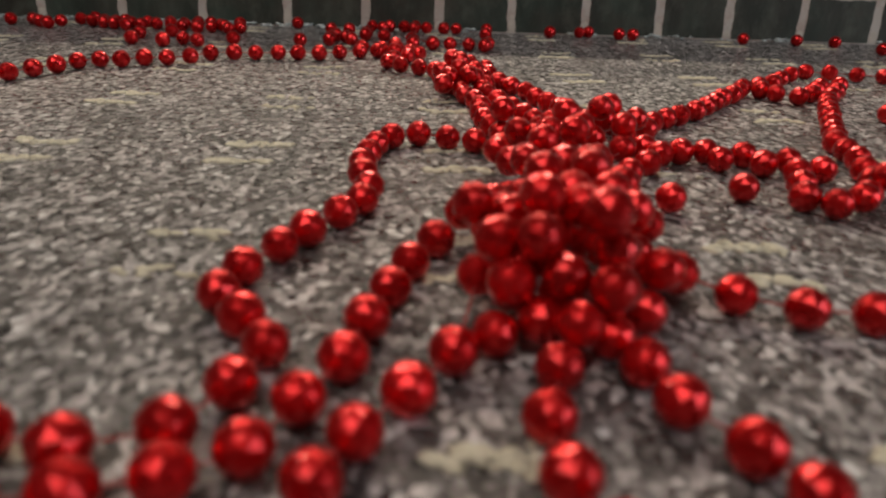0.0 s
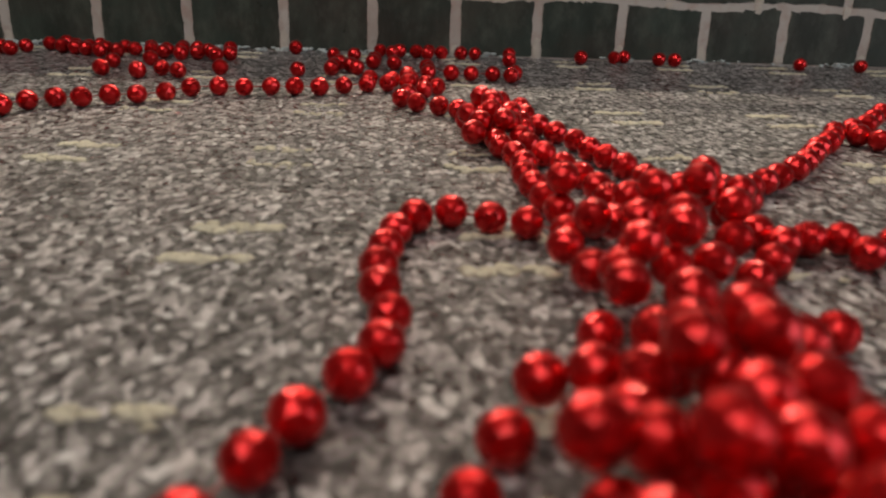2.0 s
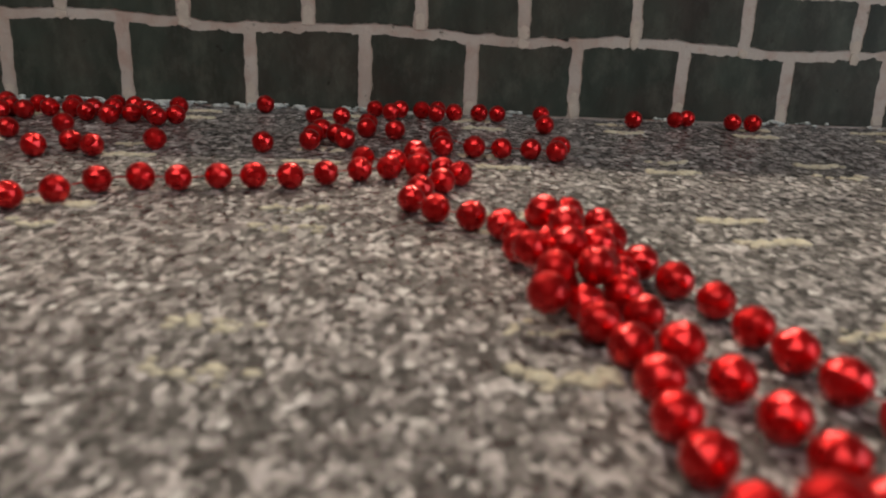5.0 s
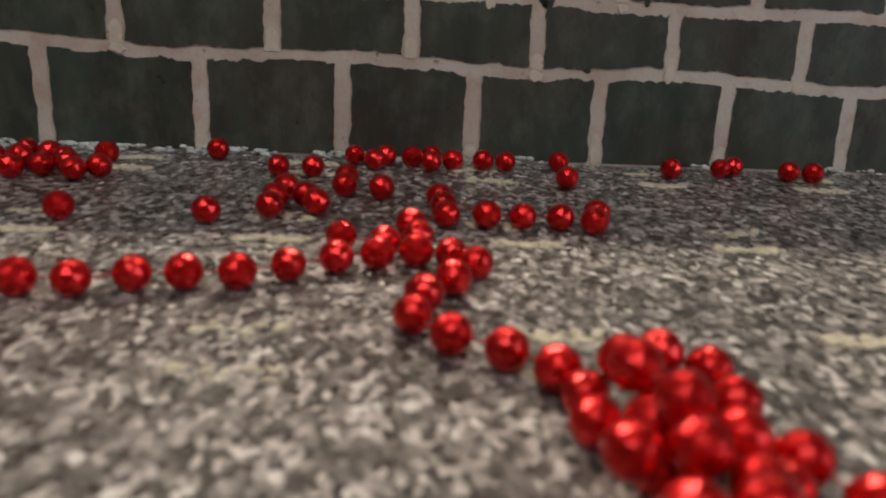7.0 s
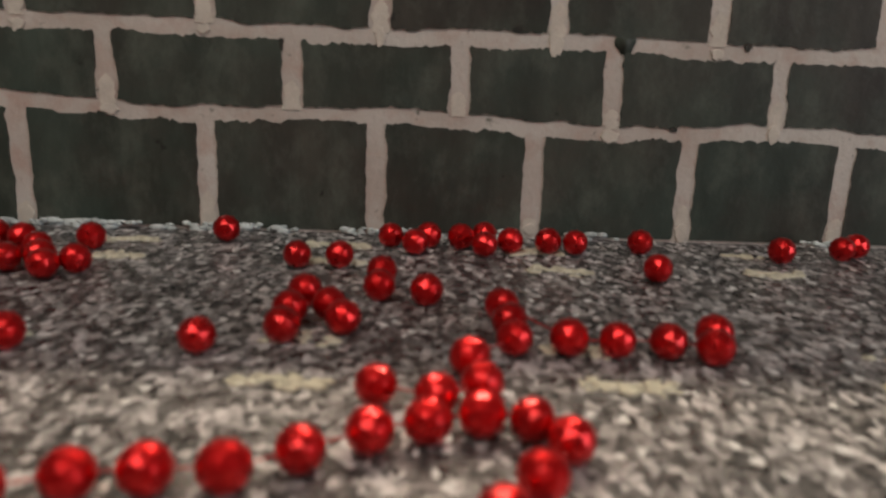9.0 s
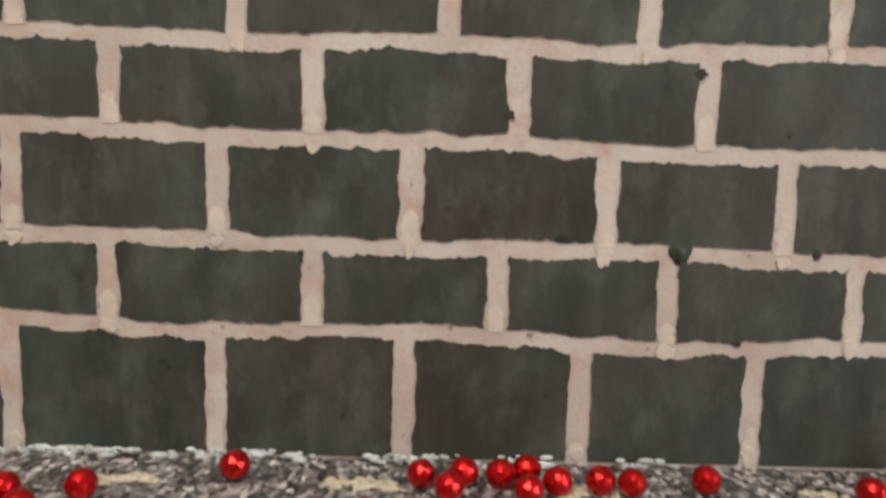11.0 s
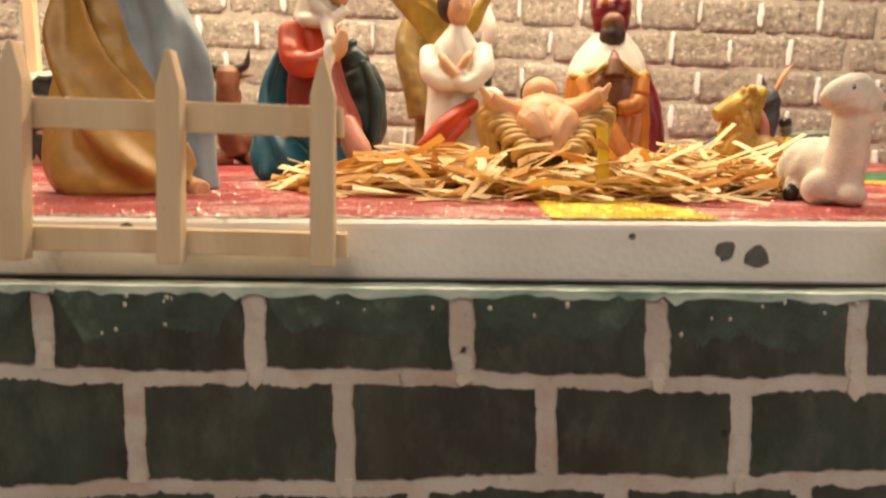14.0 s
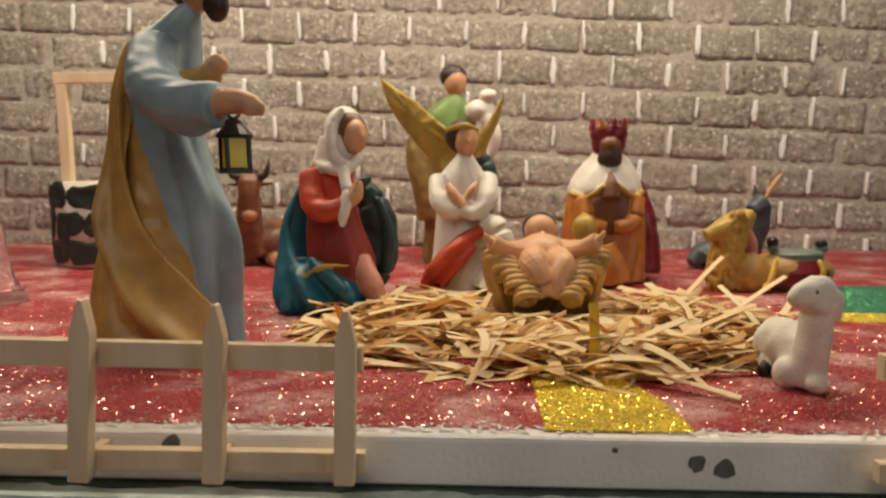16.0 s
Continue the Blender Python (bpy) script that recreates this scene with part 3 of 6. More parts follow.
right = smooth_line([(0.0493, 0.0320, 0), (0.0480, 0.052, 0), (0.0438, 0.0745, 0), (0.0315, 0.1085, 0), (0.014, 0.150, 0)], 14)
sheet("glitter_stripe", YELLOW_GLITTER, [(p.x, p.y) for p in left][::-1] + [(p.x, p.y) for p in right], 0.0010, "gold glitter stripe on the red sheet", "glitter stripe")
sheet("glitter_stripe", YELLOW_GLITTER, [(0.203, 0.232), (0.33, 0.224), (0.47, 0.236), (0.47, 0.262), (0.33, 0.252), (0.215, 0.259)], 0.0010, "gold glitter stripe beside a green one", "glitter stripe")
sheet("glitter_stripe", GREEN_GLITTER, [(0.215, 0.2595), (0.33, 0.2525), (0.47, 0.2625), (0.47, 0.368), (0.345, 0.366), (0.26, 0.358)], 0.0010, "green glitter stripe on the red sheet", "glitter stripe")

rq = random.Random(44)
bm = bmesh.new()
for _ in range(2600):
    x = rq.uniform(-0.34, 0.30)
    clump = noise.noise((x * 26, 2, 0)) + 0.5 * (x < -0.02)
    if clump < rq.uniform(-0.5, 1.1):
        continue
    y = SLABY + 0.0040 + abs(rq.gauss(0, 0.0034))
    s = rq.uniform(0.0002, 0.0007)
    ball(bm, (x, y, fz(x, y) + 0.0007), (s * rq.uniform(1, 2.2), s * rq.uniform(1, 2.0), s * 0.3), 0, 6)
thing("foam_crumbs", bm, FOAM, "white foam crumbs scattered along the slab's front edge", "crumbs", kind="stuff", smooth=True)


# ---- picket fences on the ledge ----
def picket(h, w=0.0076, d=0.0062):
    """A square stick with a pointed, slightly rounded top; its foot at the origin."""
    bm = bmesh.new()
    out = [(-w / 2, 0), (w / 2, 0), (w / 2, h - 0.0125), (0.0009, h - 0.0004), (-0.0009, h - 0.0004), (-w / 2, h - 0.0125)]
    f = [bm.verts.new((x, 0, z)) for x, z in out]
    b = [bm.verts.new((x, d, z)) for x, z in out]
    bm.faces.new(f)
    bm.faces.new(b[::-1])
    for i in range(6):
        bm.faces.new((f[i], b[i], b[(i + 1) % 6], f[(i + 1) % 6]))
    bmesh.ops.bevel(bm, geom=list(bm.edges), offset=0.0005, segments=2, affect="EDGES", profile=0.6)
    return bm


def fence(xs, x0, x1, label, swing=0.0, rise=0.0):
    """Pickets with two rails behind them, pinned by short spacers to the slab's front."""
    foot = (lambda x: top_z(x) + 0.0081 - rise * (x - xs[0]))
    line = (lambda x: 0.008 + swing * (x - xs[0]))
    root = holder("picket_fence", pose(xs[0], line(xs[0]), foot(xs[0])), label, "fence", "fences along the slab")
    o = root.matrix_basis.translation
    for k, x in enumerate(xs):
        tilt = (2.4, 3.4, 4.6, 4.0, 3.5)[k % 5]
        ob = part("picket", picket(0.0690 + 0.0009 * (k % 3), 0.0080, 0.0062), WOOD, root)
        ob.matrix_basis = pose(x - o.x, line(x) - o.y, foot(x) - o.z, 0, tilt, 0)
        bm = bmesh.new()
        add_box(bm, (x - o.x - 0.0022, line(x) - o.y + 0.0100, foot(x) - o.z + 0.0040), (x - o.x + 0.0022, SLABY + 0.0006 - o.y, foot(x) - o.z + 0.0085), 0.0003)
        part("spacer", bm, WOOD, root)
    for zc, hh in ((0.0067, 0.0042), (0.0485, 0.0051)):
        bm = bmesh.new()
        add_box(bm, (x0 - o.x, 0.0063, zc - hh), (x1 - o.x, 0.0115, zc + hh), 0.0005,
                jig=lambda c: (c.x, c.y + swing * c.x, c.z + foot(c.x + o.x) - foot(o.x)))
        part("rail", bm, WOOD, root)
    return root


fence([-0.0927, -0.1428, -0.1930, -0.2430, -0.2930, -0.3430], -0.374, -0.0850, "pale craft-wood picket fence pinned to the slab above the painted ledge", 0.07, 0.022)
fence([0.133, 0.178, 0.223, 0.268], 0.1145, 0.305, "pale craft-wood picket fence further along the slab's edge")


# ---- figurines: one plain mesh each ----
from mathutils.bvhtree import BVHTree

SKIN = painted("figurine_skin", (0.62, 0.34, 0.185), 0.4, 0.15)
WHITE = painted("figurine_white", (0.74, 0.70, 0.62), 0.4, 0.12)
OCHRE = painted("figurine_ochre", (0.46, 0.27, 0.07), 0.42, 0.25)
GOLD = painted("figurine_gold", (0.46, 0.30, 0.055), 0.35, 0.3)
SKYBLUE = painted("figurine_sky_blue", (0.27, 0.37, 0.42), 0.42, 0.18)
TEAL = painted("figurine_teal", (0.015, 0.125, 0.185), 0.38, 0.35)
SCARLET = painted("figurine_scarlet", (0.50, 0.055, 0.02), 0.4, 0.25)
MAROON = painted("figurine_maroon", (0.16, 0.012, 0.018), 0.3, 0.35)
GREEN = painted("figurine_green", (0.15, 0.25, 0.06), 0.42, 0.25)
BROWN = painted("figurine_brown", (0.16, 0.06, 0.027), 0.4, 0.35)
ORANGE = painted("figurine_orange_brown", (0.46, 0.17, 0.03), 0.4, 0.3)
SHADED_RED = painted("figurine_shaded_red", (0.22, 0.024, 0.014), 0.4, 0.25)
OLIVE = painted("figurine_olive_ochre", (0.20, 0.125, 0.03), 0.42, 0.3)
FAWN = painted("figurine_fawn", (0.36, 0.19, 0.10), 0.42, 0.25)
HAIR = painted("figurine_dark_hair", (0.035, 0.02, 0.014), 0.4, 0.3)
SLATE = painted("figurine_slate", (0.062, 0.078, 0.092), 0.4, 0.35)
PINK = painted("figurine_faded_pink", (0.58, 0.24, 0.17), 0.42, 0.2)
LEAF = painted("figurine_matt_ochre", (0.47, 0.27, 0.075), 0.5, 0.4)
NAVY = painted("figurine_dark_green_cloak", (0.018, 0.045, 0.045), 0.4, 0.35)
BLACK = painted("black_enamel", (0.012, 0.011, 0.010), 0.35, 0.3)
SAGE = painted("figurine_grey_green", (0.17, 0.22, 0.18), 0.3, 0.3)
BRASS = painted("figurine_bright_gold", (0.72, 0.50, 0.10), 0.25, 0.2)
CREAM = painted("unglazed_cream_clay", (0.74, 0.70, 0.62), 0.75, 0.14, 0.9, 110)


def cast(bm, voxel=0.0011, rounds=3):
    """Fuses the overlapping pieces of a figurine into one poured skin; each face takes the paint of the piece nearest to it."""
    bmesh.ops.recalc_face_normals(bm, faces=bm.faces)
    tree = BVHTree.FromBMesh(bm)
    paint = [f.material_index for f in bm.faces]
    me = bpy.data.meshes.new("core")
    bm.to_mesh(me)
    bm.free()
    ob = new("core", me)
    mod = ob.modifiers.new("fuse", "REMESH")
    mod.mode, mod.voxel_size = "VOXEL", voxel
    out = bmesh.new()
    out.from_mesh(ob.evaluated_get(bpy.context.evaluated_depsgraph_get()).to_mesh())
    bpy.data.objects.remove(ob)
    bpy.data.meshes.remove(me)
    for _ in range(rounds):
        bmesh.ops.smooth_vert(out, verts=out.verts, factor=0.5, use_axis_x=True, use_axis_y=True, use_axis_z=True)
    for f in out.faces:
        hit = tree.find_nearest(f.calc_center_median())
        f.material_index = paint[hit[2]] if hit[2] is not None else 0
    return out


def figurine(name, bm, mats, label, cat="figurine", voxel=0.0011):
    return thing(name, cast(bm, voxel, 3 if voxel > 0.001 else 2), mats, label, cat, "nativity figurines", smooth=True)


def spread(rows, v):
    """The values between rows at v from 0 to 1, drawn smoothly."""
    u = v * (len(rows) - 1)
    i = min(int(u), len(rows) - 2)
    f = u - i
    a, b, c, d = (rows[max(0, min(len(rows) - 1, i + k))] for k in (-1, 0, 1, 2))
    return [0.5 * (2 * q + (r - p) * f + (2 * p - 5 * q + 4 * r - t) * f * f + (3 * q - p - 3 * r + t) * f ** 3) for p, q, r, t in zip(a, b, c, d)]


def crease(a, v, ridges):
    """Height of cloth folds at angle a and drop v; each ridge runs from one angle to another with a width and a height."""
    h = 0.0
    for a_top, a_low, wide, amp, v0, v1 in ridges:
        if v0 - 0.1 < v < v1 + 0.1:
            at = a_top + (a_low - a_top) * (v - v0) / (v1 - v0)
            fade = min(1.0, max(0.0, (v - v0 + 0.1) / 0.2)) * min(1.0, max(0.0, (v1 + 0.1 - v) / 0.2))
            h += amp * fade * math.exp(-(((a - at + 180) % 360 - 180) / wide) ** 2)
    return h


def cloth(bm, rows, ridges, mat, thick=0.003, nu=90, nv=60, flare=0.0):
    """A cloak: rows of (z, x, y, rx, ry, angle it starts at, angle it ends at) from the top down, creased and with thickness."""
    out, inn = [], []
    for j in range(nv + 1):
        v = j / nv
        z, x, y, rx, ry, a0, a1 = spread(rows, v)
        o, n = [], []
        for i in range(nu + 1):
            u = i / nu
            a = a0 + (a1 - a0) * u
            w = 1 + crease(a, v, ridges) + flare * v * max(0.0, (u - 0.86) / 0.14) ** 2
            c, q = math.cos(radians(a)), math.sin(radians(a))
            o.append(bm.verts.new((x + rx * w * c, y + ry * w * q, z)))
            n.append(bm.verts.new((x + (rx * w - thick) * c, y + (ry * w - thick) * q, z)))
        out.append(o)
        inn.append(n)
    fs = []
    for j in range(nv):
        for i in range(nu):
            fs.append((out[j][i], out[j][i + 1], out[j + 1][i + 1], out[j + 1][i]))
            fs.append((inn[j][i], inn[j + 1][i], inn[j + 1][i + 1], inn[j][i + 1]))
        for i in (0, nu):
            fs.append((out[j][i], out[j + 1][i], inn[j + 1][i], inn[j][i]))
    for j in (0, nv):
        for i in range(nu):
            fs.append((out[j][i], inn[j][i], inn[j][i + 1], out[j][i + 1]))
    for f in fs:
        bm.faces.new(f).material_index = mat


def robe(bm, rows, ridges, mat, nu=96, nv=60):
    """A closed garment: rows of (z, x, y, rx, ry) from the top down, with creases."""
    rings = []
    for j in range(nv + 1):
        z, x, y, rx, ry = spread(rows, j / nv)
        ring = []
        for i in range(nu):
            a = 360 * i / nu
            w = 1 + crease(a, j / nv, ridges)
            ring.append((x + rx * w * math.cos(radians(a)), y + ry * w * math.sin(radians(a)), z))
        rings.append(ring)
    ring_skin(bm, rings, mat)


def wing(bm, outline, y, bulge, mat):
    """A feathered wing: a thick plate within an outline, swollen along its middle, with quill grooves."""
    edge = [Vector((p.x, 0, p.y)) for p in smooth_line([(a, b, 0) for a, b in outline + outline[:1]], 60)[:-1]]
    mid = sum(edge, Vector()) / len(edge)
    rings = []
    for k, side in ((0.15, -1), (0.55, -1), (0.85, -1), (1.0, 0), (0.85, 1), (0.55, 1), (0.15, 1)):
        ring = []
        for i, p in enumerate(edge):
            q = mid + (p - mid) * k
            groove = 0.0007 * math.sin((q.x + q.z * 0.6) * 1500) if k > 0.3 else 0.0
            ring.append((q.x, y + side * (bulge * (1.15 - k * 0.75) + groove), q.z))
        rings.append(ring)
    ring_skin(bm, rings, mat)


def standing_man():
    bm = bmesh.new()
    z0 = bench_z(-0.21, 0.16)
    # blue robe, the knee pushed forward
    robe(bm, [(0.407, -0.184, 0.151, 0.007, 0.007), (0.398, -0.191, 0.153, 0.012, 0.012), (0.388, -0.198, 0.156, 0.018, 0.016), (0.368, -0.200, 0.156, 0.0200, 0.0175), (0.346, -0.199, 0.156, 0.0178, 0.0172),
              (0.322, -0.196, 0.157, 0.0195, 0.019), (0.298, -0.190, 0.157, 0.0225, 0.021), (0.272, -0.188, 0.158, 0.0232, 0.022), (0.250, -0.189, 0.160, 0.0230, 0.0225), (z0, -0.189, 0.160, 0.0245, 0.0230)],
         [(300, 335, 20, 0.20, 0.45, 0.72), (318, 322, 7, -0.16, 0.2, 0.55), (345, 348, 10, 0.14, 0.62, 1.0), (322, 318, 8, -0.18, 0.66, 1.0), (296, 292, 11, 0.10, 0.55, 1.0),
          (280, 276, 8, -0.10, 0.3, 1.0), (5, 10, 12, -0.08, 0.5, 1.0), (330, 300, 9, 0.09, 0.1, 0.4)], 0)
    # ochre cloak: from the shoulders down the back, then sweeping wide across the front hem
    cloth(bm, [(0.398, -0.199, 0.158, 0.0100, 0.0110, 95, 240), (0.388, -0.206, 0.159, 0.0140, 0.0160, 95, 245), (0.365, -0.213, 0.160, 0.0145, 0.0195, 95, 252), (0.338, -0.214, 0.158, 0.0155, 0.0225, 95, 262), (0.312, -0.2130, 0.155, 0.0185, 0.0255, 95, 278),
               (0.288, -0.211, 0.153, 0.0235, 0.0280, 95, 298), (0.266, -0.208, 0.151, 0.0295, 0.0300, 95, 322), (0.246, -0.2045, 0.150, 0.0350, 0.0325, 95, 337), (0.234, -0.2045, 0.150, 0.0345, 0.0320, 95, 330), (z0 - 0.0004, -0.206, 0.151, 0.0305, 0.0300, 95, 305)],
          [(205, 312, 14, 0.26, 0.38, 0.92), (186, 270, 16, -0.24, 0.40, 0.85), (190, 205, 12, 0.10, 0.1, 0.9), (212, 232, 11, 0.09, 0.15, 0.6), (222, 250, 8, -0.08, 0.2, 0.6), (165, 160, 12, 0.08, 0.2, 1.0), (225, 240, 12, 0.09, 0.78, 1.0), (255, 262, 9, -0.06, 0.8, 1.0)], 1, 0.0042, 96, 70, 0.22)
    tube(bm, [(-0.206, 0.150, z0 + 0.001), (-0.203, 0.148, z0 + 0.03), (-0.207, 0.151, 0.300), (-0.209, 0.156, 0.350)], [0.026, 0.026, 0.0185, 0.010], 1, 18, 24)
    # head, hair, beard
    ball(bm, (-0.176, 0.149, 0.418), (0.0115, 0.0115, 0.014), 2, 20)
    ball(bm, (-0.183, 0.153, 0.422), (0.0145, 0.0135, 0.0150), 3, 20)
    ball(bm, (-0.168, 0.147, 0.4075), (0.0065, 0.0075, 0.0095), 3, 16)
    ball(bm, (-0.1655, 0.1445, 0.4185), (0.0022, 0.0022, 0.0030), 2, 10)
    # arm that reaches forward: hanging sleeve, hand, fingers round the ring
    tube(bm, [(-0.199, 0.143, 0.384), (-0.193, 0.122, 0.366), (-0.177, 0.106, 0.354), (-0.153, 0.0970, 0.3515)], [0.0125, 0.0130, 0.0122, 0.0105], 0, 18, 24)
    tube(bm, [(-0.176, 0.105, 0.349), (-0.166, 0.101, 0.345), (-0.156, 0.098, 0.346)], [0.008, 0.0075, 0.004], 0, 14, 12)
    tube(bm, [(-0.160, 0.099, 0.3520), (-0.145, 0.095, 0.3530), (-0.135, 0.0925, 0.3505)], [0.0062, 0.0060, 0.0048], 2, 14, 12)
    for k in range(3):
        tube(bm, [(-0.137 - 0.003 * k, 0.0935, 0.3515), (-0.1315 - 0.003 * k, 0.0895, 0.3505), (-0.1325 - 0.003 * k, 0.0895, 0.3460)], [0.0021, 0.0021, 0.0016], 2, 10, 8)
    # other hand and its cuff
    tube(bm, [(-0.182, 0.136, 0.366), (-0.170, 0.128, 0.367), (-0.1635, 0.124, 0.371)], [0.0075, 0.0070, 0.0058], 1, 16, 12)
    ball(bm, (-0.1610, 0.1225, 0.3735), (0.0056, 0.0050, 0.0052), 2, 14)
    # foot
    tube(bm, [(-0.176, 0.142, bench_z(-0.18, 0.142) + 0.004), (-0.163, 0.132, bench_z(-0.168, 0.132) + 0.003)], [0.006, 0.0045], 2, 12, 8)
    set_down(bm, (-0.2050, 0.1550, 0.2276), (-0.2172, 0.1552, 0.2399), 1.070)
    return figurine("standing_man_figurine", bm, [SKYBLUE, OCHRE, SKIN, HAIR], "painted robed man figurine in a sky-blue robe and ochre cloak")


def kneeling_woman():
    bm = bmesh.new()
    z0 = bench_z(-0.14, 0.28)
    # teal cloak spread round the knees, and its end thrown over the back
    robe(bm, [(0.263, -0.143, 0.281, 0.0230, 0.0240), (0.256, -0.142, 0.280, 0.0290, 0.0290), (0.247, -0.140, 0.278, 0.0335, 0.0330), (0.238, -0.139, 0.278, 0.0350, 0.0335), (z0, -0.140, 0.281, 0.0330, 0.0310)],
         [(200, 225, 9, 0.12, 0.1, 1.0), (225, 252, 8, -0.12, 0.1, 1.0), (245, 275, 9, 0.13, 0.1, 1.0), (268, 298, 7, -0.12, 0.2, 1.0), (285, 318, 9, 0.10, 0.2, 1.0), (180, 195, 9, -0.10, 0.1, 1.0)], 0)
    cloth(bm, [(0.320, -0.147, 0.290, 0.0080, 0.0090, 90, 215), (0.306, -0.149, 0.290, 0.0135, 0.0150, 90, 215), (0.288, -0.150, 0.289, 0.0190, 0.0190, 90, 218), (0.270, -0.147, 0.286, 0.0245, 0.0240, 90, 235), (0.256, -0.143, 0.282, 0.0300, 0.0290, 90, 262), (0.246, -0.141, 0.280, 0.0325, 0.0310, 90, 275)],
          [(170, 185, 10, 0.10, 0.0, 1.0), (195, 225, 9, 0.12, 0.2, 1.0), (182, 205, 7, -0.10, 0.2, 1.0)], 0, 0.005)
    for x0, y0, x1, y1, h in ((-0.160, 0.262, -0.138, 0.246, 0.246), (-0.146, 0.258, -0.122, 0.247, 0.253), (-0.163, 0.272, -0.160, 0.250, 0.240)):
        tube(bm, [(x0, y0, h + 0.014), ((x0 + x1) / 2, (y0 + y1) / 2 - 0.002, h + 0.003), (x1, y1, h - 0.008)], [0.002, 0.0058, 0.004], 0, 12, 16)
    # dark cloak hanging at the far side
    tube(bm, [(-0.118, 0.301, 0.318), (-0.106, 0.303, 0.290), (-0.107, 0.302, 0.262), (-0.117, 0.300, 0.243)], [0.008, 0.0135, 0.0155, 0.013], 4, 20, 24)
    tube(bm, [(-0.104, 0.292, 0.305), (-0.0965, 0.290, 0.280), (-0.099, 0.288, 0.252)], [0.002, 0.0045, 0.004], 4, 12, 16)
    # red dress; its lower half's darker red is partly the arm's shade
    loft(bm, [(-0.126, 0.276, 0.246, 0.021, 0.020), (-0.128, 0.275, 0.265, 0.0230, 0.020), (-0.132, 0.276, 0.285, 0.0195, 0.0175), (-0.133, 0.278, 0.303, 0.0160, 0.0150), (-0.133, 0.279, 0.320, 0.0148, 0.0130), (-0.133, 0.280, 0.331, 0.0115, 0.010), (-0.126, 0.280, 0.340, 0.006, 0.006)], [9, 9, 9, 1, 1, 1], 64, 6, 0.05)
    tube(bm, [(-0.1455, 0.271, 0.322), (-0.1420, 0.258, 0.303), (-0.1320, 0.252, 0.298), (-0.118, 0.251, 0.303)], [0.0082, 0.0088, 0.0075, 0.0056], 1, 16, 22)
    # joined palms
    tube(bm, [(-0.121, 0.251, 0.302), (-0.1145, 0.250, 0.308), (-0.1115, 0.250, 0.318)], [0.0042, 0.0044, 0.0016], 2, 12, 12)
    tube(bm, [(-0.119, 0.2555, 0.302), (-0.1125, 0.2535, 0.308), (-0.1100, 0.2525, 0.3175)], [0.0040, 0.0042, 0.0016], 2, 12, 12)
    # pale lining of the dress running to the knee
    tube(bm, [(-0.114, 0.266, 0.264), (-0.105, 0.258, 0.247), (-0.099, 0.253, 0.233)], [0.0075, 0.0080, 0.0042], 7, 14, 14)
    # face turned to the child, hair, veil that falls over the shoulders
    ball(bm, (-0.1245, 0.2835, 0.3505), (0.0138, 0.0140, 0.0172), 3, 24)
    ball(bm, (-0.1178, 0.2735, 0.3485), (0.0105, 0.0098, 0.0142), 8, 20)
    ball(bm, (-0.1145, 0.2680, 0.3462), (0.0080, 0.0078, 0.0110), 2, 18)
    ball(bm, (-0.1090, 0.2615, 0.3458), (0.0013, 0.0015, 0.0024), 2, 10)
    tube(bm, [(-0.1225, 0.2690, 0.3650), (-0.1290, 0.2660, 0.3560), (-0.1305, 0.2635, 0.3440), (-0.1280, 0.2620, 0.3340), (-0.1210, 0.2590, 0.3270)], [0.0022, 0.0034, 0.0042, 0.0046, 0.0040], 3, 14, 26)
    tube(bm, [(-0.143, 0.275, 0.330), (-0.134, 0.264, 0.326), (-0.121, 0.261, 0.324), (-0.111, 0.267, 0.333)], [0.0034, 0.0036, 0.0040, 0.0030], 3, 14, 20)
    tube(bm, [(-0.122, 0.259, 0.324), (-0.1190, 0.251, 0.310), (-0.1200, 0.2470, 0.298), (-0.1225, 0.2470, 0.288)], [0.0042, 0.0038, 0.0036, 0.0022], 3, 12, 18)
    # veil over the shoulders
    loft(bm, [(-0.1305, 0.279, 0.3285, 0.0160, 0.0145), (-0.1290, 0.279, 0.335, 0.0152, 0.0142), (-0.1265, 0.280, 0.347, 0.0140, 0.0145)], 3, 32, 6, 0.05)
    # gold hem
    tube(bm, [(-0.152, 0.252, 0.254), (-0.136, 0.2465, 0.2625), (-0.119, 0.252, 0.262)], [0.0010, 0.0018, 0.0010], 6, 8, 14)
    set_down(bm, (-0.1350, 0.2800, 0.2302), (-0.1395, 0.2618, 0.2431), 1.046)
    return figurine("kneeling_woman_figurine", bm, [TEAL, SCARLET, SKIN, WHITE, NAVY, HAIR, GOLD, PINK, BROWN, SHADED_RED], "painted kneeling woman figurine in scarlet and teal with a white veil")


